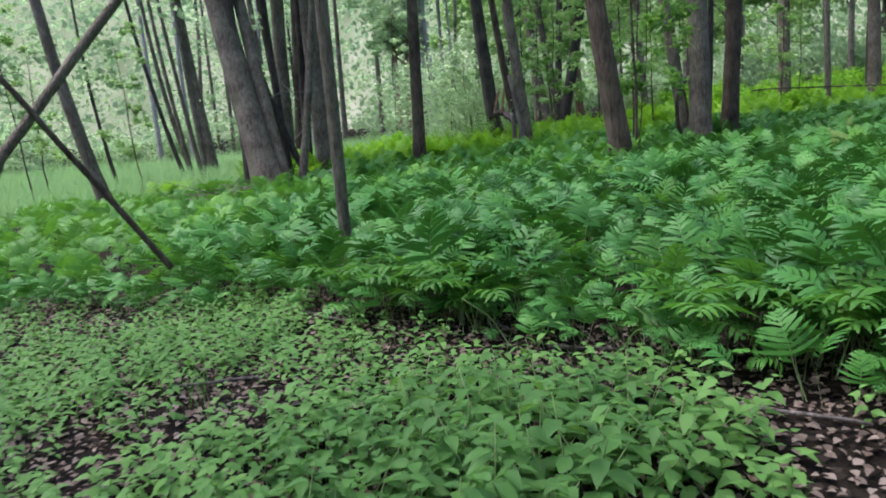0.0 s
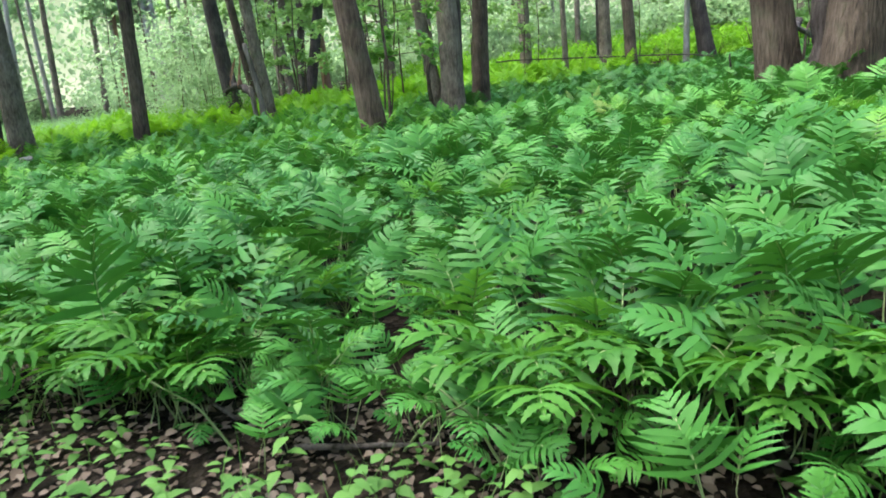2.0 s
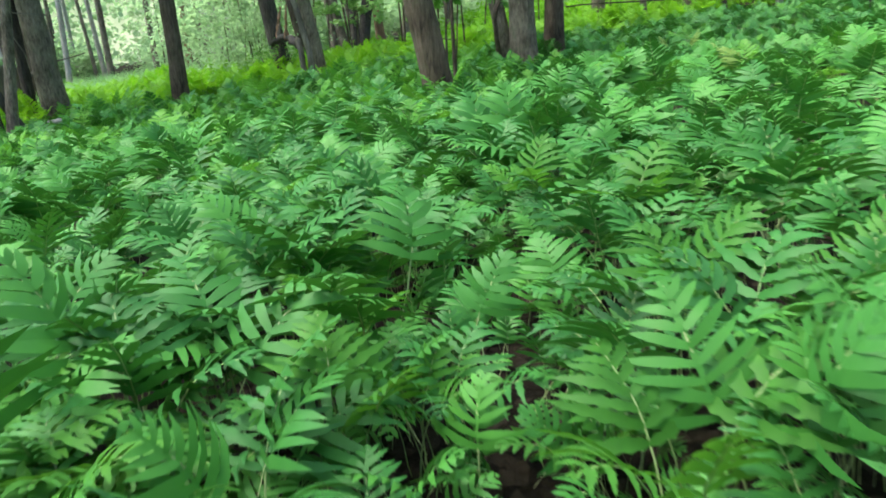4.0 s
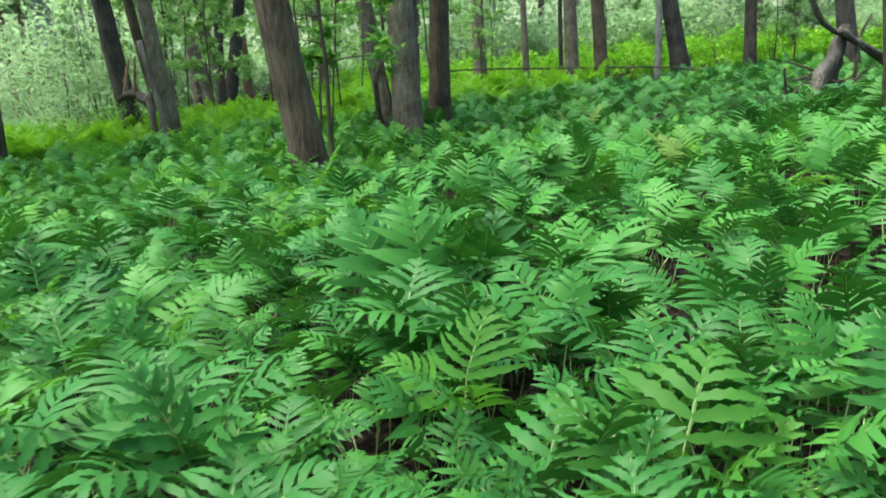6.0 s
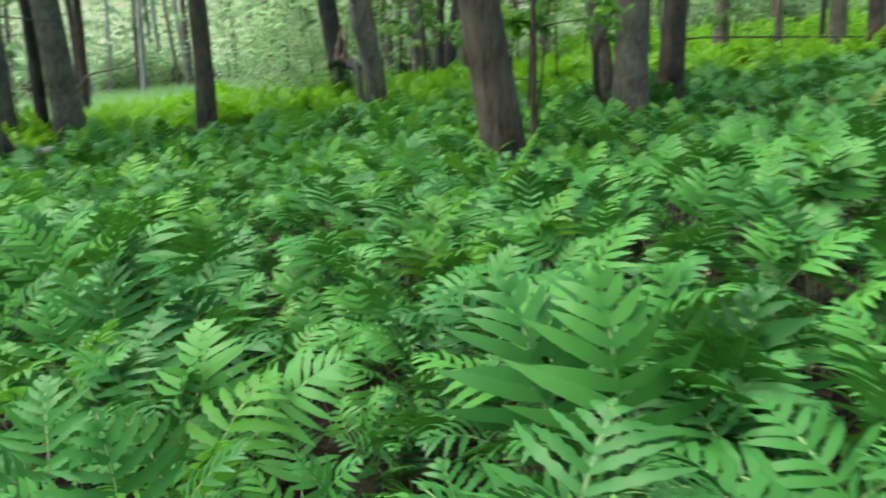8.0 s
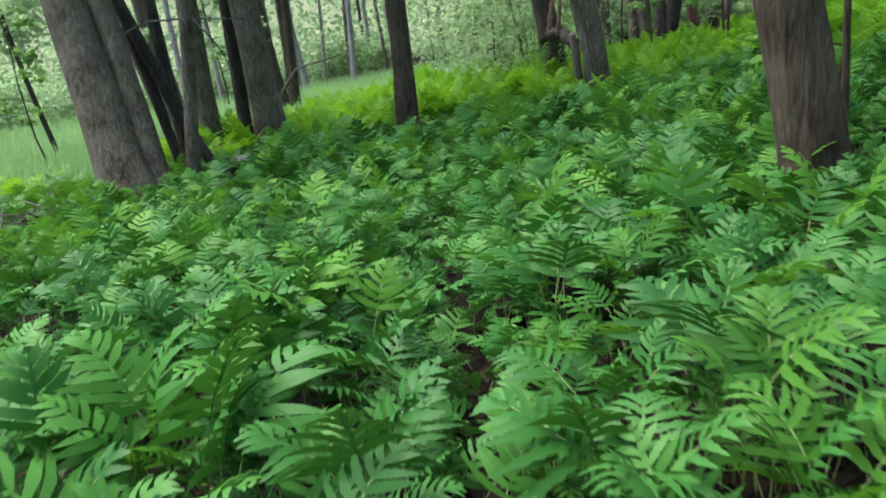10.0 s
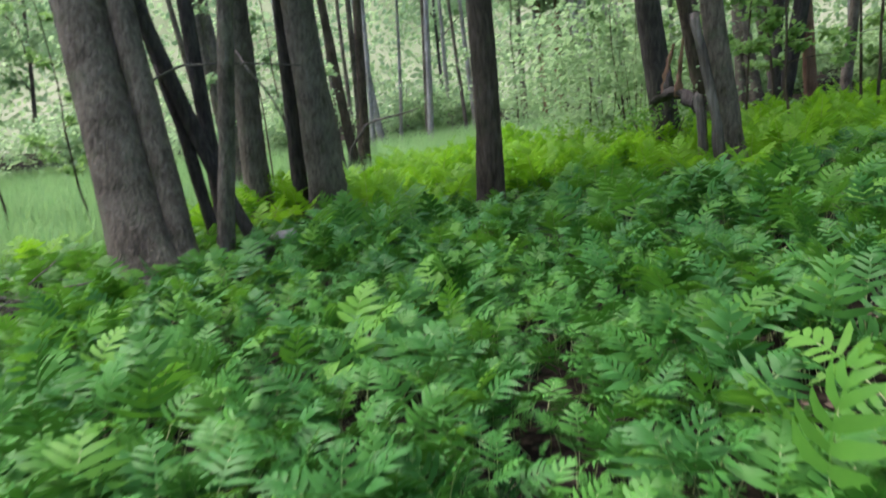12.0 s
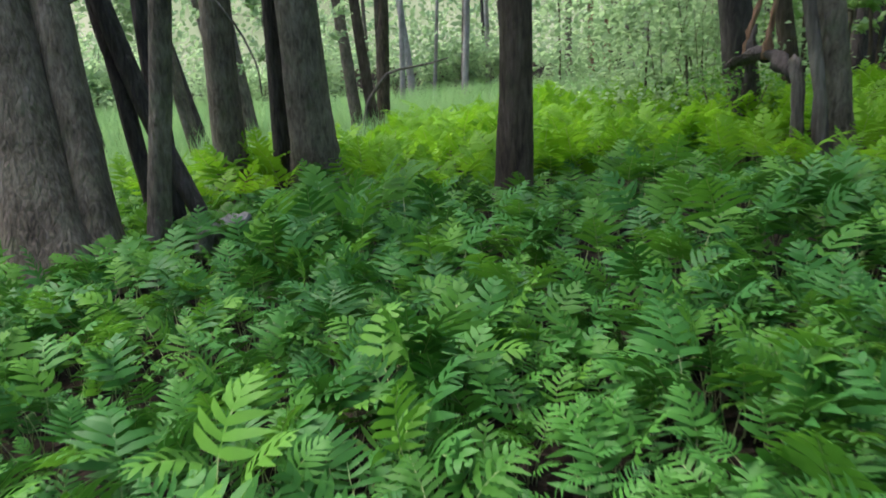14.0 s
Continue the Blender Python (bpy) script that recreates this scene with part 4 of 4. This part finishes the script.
for n, i in enumerate(order[:260]):
    x, y = hp[i]
    k = n % len(HERBS)
    m = pose(x, y, float(gz(x, y)) - 0.005, rng.normal() * 8, rng.normal() * 8, rng.uniform(0, 360))
    s = float(size[i] * rng.uniform(0.85, 1.2))
    if n < len(HERBS):
        HERBS[k].matrix_basis = m @ Matrix.Scale(s, 4)
    else:
        ob = copy_thing(HERBS[k], m)
        ob.scale = (s, s, s)
rest = hp[order[260:]]
n = len(rest)
flat = []
for _, (lv, lq) in made:
    lv = lv.reshape(-1, 3, 5, 3)
    lv = np.concatenate([lv[:, 0], lv[:, 2]], 1).reshape(-1, 3)
    a = np.arange(4)
    lq = np.stack([a, a + 1, 6 + a, 5 + a], 1)
    flat.append((lv, np.concatenate([lq + 10 * i for i in range(len(lv) // 10)])))
v, q, tint = scatter(flat, rng.integers(0, 6, n), np.stack([rest[:, 0], rest[:, 1], gz(rest[:, 0], rest[:, 1])], 1), rng.uniform(0, 6.3, n), size[order[260:]] * rng.uniform(0.8, 1.2, n), rng.normal(size=(n, 2)) * 0.15)
tagged(new("herb_carpet", mesh_of("herb_carpet", v, q, HERB, tint)), "low green herbs covering the path edge", "herbs", kind="stuff")

# curled dead leaves
def litter_leaf(seed):
    rng = np.random.default_rng(seed)
    t = np.array([0, 0.3, 0.65, 1.0])
    w = np.array([0.06, 0.36, 0.30, 0.02]) * rng.uniform(0.8, 1.2)
    z = 0.18 * np.sin(t * 3) * rng.uniform(-0.2, 1)
    c = np.stack([t - 0.5, np.zeros(4), z], 1)
    v = np.concatenate([c + np.stack([np.zeros(4), -w, w * rng.uniform(0.1, 0.7)], 1), c, c + np.stack([np.zeros(4), w, w * rng.uniform(0.1, 0.7)], 1)])
    k = np.arange(3)
    return v, np.concatenate([np.stack([k, k + 1, 5 + k, 4 + k], 1), np.stack([4 + k, 5 + k, 9 + k, 8 + k], 1)])


lp = np.concatenate([
    spots(-4.5, 4.0, 0.8, 7.6, 0.044, 40, lambda x, y, r: (y < edge_y(x) + 0.7) & (r < 0.75)),
    spots(0, 4.5, 8.0, 16.0, 0.085, 41, lambda x, y, r: ~clear(x, y)),
])
n = len(lp)
lk = [litter_leaf(k) for k in range(10)]
v, q, tint = scatter(lk, rng.integers(0, 10, n), np.stack([lp[:, 0], lp[:, 1], gz(lp[:, 0], lp[:, 1]) + rng.uniform(0.002, 0.02, n)], 1), rng.uniform(0, 6.3, n), rng.uniform(0.022, 0.052, n), rng.normal(size=(n, 2)) * 0.25)
tagged(new("leaf_litter", mesh_of("leaf_litter", v, q, DEAD_LEAF, tint)), "curled brown and grey dead leaves", "leaf litter", kind="stuff")

# ---- meadow grass ----
def blade(seed):
    rng = np.random.default_rng(seed)
    t = np.array([0, 0.4, 0.75, 1.0])
    b = rng.uniform(0.15, 0.5)
    c = np.stack([b * t ** 2, np.zeros(4), t * (1 - 0.2 * b * t)], 1)
    w = np.array([0.006, 0.008, 0.006, 0.001])
    v = np.concatenate([c - np.stack([0 * w, w, 0 * w], 1), c + np.stack([0 * w, w, 0 * w], 1)])
    k = np.arange(3)
    return v, np.stack([k, k + 1, 5 + k, 4 + k], 1)


def grass(name, P, seed, height, mat, label, per=3):
    rng = np.random.default_rng(seed)
    P = np.repeat(P, per, 0) + rng.normal(size=(len(P) * per, 2)) * 0.08
    n = len(P)
    at = np.stack([P[:, 0], P[:, 1], gz(P[:, 0], P[:, 1]) - 0.02], 1)
    v, q, tint = scatter([blade(seed * 9 + k) for k in range(8)], rng.integers(0, 8, n), at, rng.uniform(0, 6.3, n), height * rng.uniform(0.6, 1.2, n), rng.normal(size=(n, 2)) * 0.12)
    tagged(new(name, mesh_of(name, v, q, mat, tint)), label, "grass", kind="stuff")


mg = spots(-32, 2, 13, 44, 0.26, 50, lambda x, y, r: (np.where(x < -3.5, y > 20.5 + 0.6 * (x + 3.5) * 0.8, y > 27.5 + 0.5 * np.sin(x))) & (y > 12) & (x > -0.95 * y) & ~((x > -3.5) & (y < 27)) & (r < np.clip(1.35 - y / 60, 0.3, 1)))
grass("meadow_grass", mg, 1, 0.8, GRASS, "tall pale green meadow grass", 6)
sg = spots(-4.5, 2.8, 1.0, 6.5, 0.42, 51, lambda x, y, r: (y < edge_y(x) - 0.2) & (r < 0.75))
grass("grass_tufts", sg, 2, 0.22, HERB, "thin grass tufts on the path edge", 7)


# ---- shrubs in the open, and the woods behind ----
def shrub_kind(k, leafy, h, n, leaf):
    base = tagged(new("shrub"), "bushy shrub with yellow-green leaves in the open", "shrub", "shrubs beyond the trees")
    rng = np.random.default_rng(k + 300)
    for j in range(4):
        a = rng.uniform(0, 6.3)
        e = np.array([math.cos(a) * 0.3 * h, math.sin(a) * 0.3 * h, h * 0.8])
        s = np.linspace(0, 1, 5)[:, None]
        part("stem", mesh_of("stem", *tube(s * e - [0, 0, 0.05], np.linspace(0.016, 0.006, 5), 5), BROWN_BARK), base)
    v, q, t = leaves(n, (0, 0, h * 0.5), (h * 0.62, h * 0.62, h * 0.48), leaf, k + 310, 1.0)
    v[:, 2] = np.maximum(v[:, 2], 0.02)
    part("foliage", mesh_of("foliage", v, q, leafy, t), base)
    return base


def repeat(src, rows):
    for n, (x, y, s, a) in enumerate(rows):
        m = pose(x, y, float(gz(x, y)) - 0.03, 0, 0, a)
        if n == 0:
            src.matrix_basis = m @ Matrix.Scale(s, 4)
        else:
            copy_thing(src, m).scale = (s, s, s)


rng = np.random.default_rng(70)
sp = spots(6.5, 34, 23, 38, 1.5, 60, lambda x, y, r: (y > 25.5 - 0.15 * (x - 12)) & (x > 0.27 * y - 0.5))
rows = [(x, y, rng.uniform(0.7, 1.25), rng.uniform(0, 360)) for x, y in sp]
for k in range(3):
    repeat(shrub_kind(k, LIT_YELLOW_GREEN, 1.25, 520, 0.13), rows[k::3])
sp = spots(-40, 46, 14, 54, 2.5, 61, lambda x, y, r: (np.hypot(x - 1, y - 14) > 31 + 4 * (x < 4)) & (np.hypot(x - 1, y - 14) < 41) & (y > 0.45 * np.abs(x) + 8) & (r < 0.85))
rows = [(x, y, rng.uniform(0.8, 1.7), rng.uniform(0, 360)) for x, y in sp]
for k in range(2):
    src = shrub_kind(k + 5, HAZE_LIT_LEAF, 2.4, 1500, 0.17)
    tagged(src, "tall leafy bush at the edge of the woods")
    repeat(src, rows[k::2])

tall = shrub_kind(11, HAZE_LIT_LEAF, 4.4, 2600, 0.15)
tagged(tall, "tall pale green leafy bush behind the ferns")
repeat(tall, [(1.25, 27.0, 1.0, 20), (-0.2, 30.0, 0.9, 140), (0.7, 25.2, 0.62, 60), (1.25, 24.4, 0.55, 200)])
tangle = shrub_kind(12, CANOPY, 1.25, 900, 0.07)
tagged(tangle, "dark tangled bush around a broken stub")
repeat(tangle, [(1.5, 22.5, 1.0, 0)])

WOODS = []
for k in range(6):
    WOODS.append(tree(0, 0, (RNG.normal() * 0.06, RNG.normal() * 0.06), RNG.uniform(0.24, 0.42), (BARK, PALE_BARK, BARK, BROWN_BARK, PALE_BARK, DARK_BARK)[k], "tall woodland tree beyond the clearing", RNG.uniform(13, 18), crown=2600, crown_from=2.2, limbs=6, seed=200 + k, name="woodland_tree", group="trees of the far woods", leafy=HAZE_LIT_LEAF if k > 2 else MID_LEAF, leaf=0.4))
rng = np.random.default_rng(80)
rows = []
for ring, (r0, r1, n) in enumerate(((30, 42, 60), (42, 60, 90))):
    for j in range(n):
        a = (j + rng.random()) / n * 6.283
        r = rng.uniform(r0, r1)
        x, y = 1 + r * math.sin(a), 14 + r * math.cos(a)
        if -34 < x < 3.5 and y > 26 and (r < 44 or j % 2):
            continue
        rows.append((x, y, rng.uniform(0.8, 1.25), rng.uniform(0, 360)))
# western woods wear the haze-lightened leaf, eastern ones the mid tone
east, west = [p for p in rows if p[0] > 2], [p for p in rows if p[0] <= 2]
for k in range(3):
    repeat(WOODS[k], east[k::3])
    repeat(WOODS[k + 3], west[k::3])

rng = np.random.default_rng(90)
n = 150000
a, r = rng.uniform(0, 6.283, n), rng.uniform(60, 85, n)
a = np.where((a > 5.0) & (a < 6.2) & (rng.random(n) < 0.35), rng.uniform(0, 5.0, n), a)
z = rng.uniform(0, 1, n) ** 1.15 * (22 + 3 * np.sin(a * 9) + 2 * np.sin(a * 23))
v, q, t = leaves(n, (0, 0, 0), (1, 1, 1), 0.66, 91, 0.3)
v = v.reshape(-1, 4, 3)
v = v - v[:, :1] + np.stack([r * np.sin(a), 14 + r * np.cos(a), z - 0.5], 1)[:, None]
tagged(new("far_woods", mesh_of("far_woods", v.reshape(-1, 3), q, HAZE_LIT_LEAF, t)), "distant green wall of woodland foliage", "woods", kind="stuff")

# glowing backdrop ring behind everything: distance haze painted as emission, ragged like a treeline
haze, nt, bsdf, out = material("glowing_haze_backdrop")
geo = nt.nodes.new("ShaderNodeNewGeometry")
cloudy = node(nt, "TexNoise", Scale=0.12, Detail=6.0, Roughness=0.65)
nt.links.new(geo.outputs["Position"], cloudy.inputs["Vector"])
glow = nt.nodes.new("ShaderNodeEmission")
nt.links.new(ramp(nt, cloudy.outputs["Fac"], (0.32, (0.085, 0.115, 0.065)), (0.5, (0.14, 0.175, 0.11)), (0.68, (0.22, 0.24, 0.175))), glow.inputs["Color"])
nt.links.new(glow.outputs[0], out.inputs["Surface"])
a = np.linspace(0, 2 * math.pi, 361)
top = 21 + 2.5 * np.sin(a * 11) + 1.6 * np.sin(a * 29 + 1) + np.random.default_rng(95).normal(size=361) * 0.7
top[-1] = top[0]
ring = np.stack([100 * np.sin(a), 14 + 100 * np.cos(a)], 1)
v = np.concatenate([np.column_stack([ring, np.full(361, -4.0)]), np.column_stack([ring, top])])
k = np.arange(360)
tagged(new("backdrop", mesh_of("backdrop", v, np.stack([k, k + 1, 362 + k, 361 + k], 1), haze)), "glowing painted haze backdrop with a treeline top", "backdrop", kind="structure")
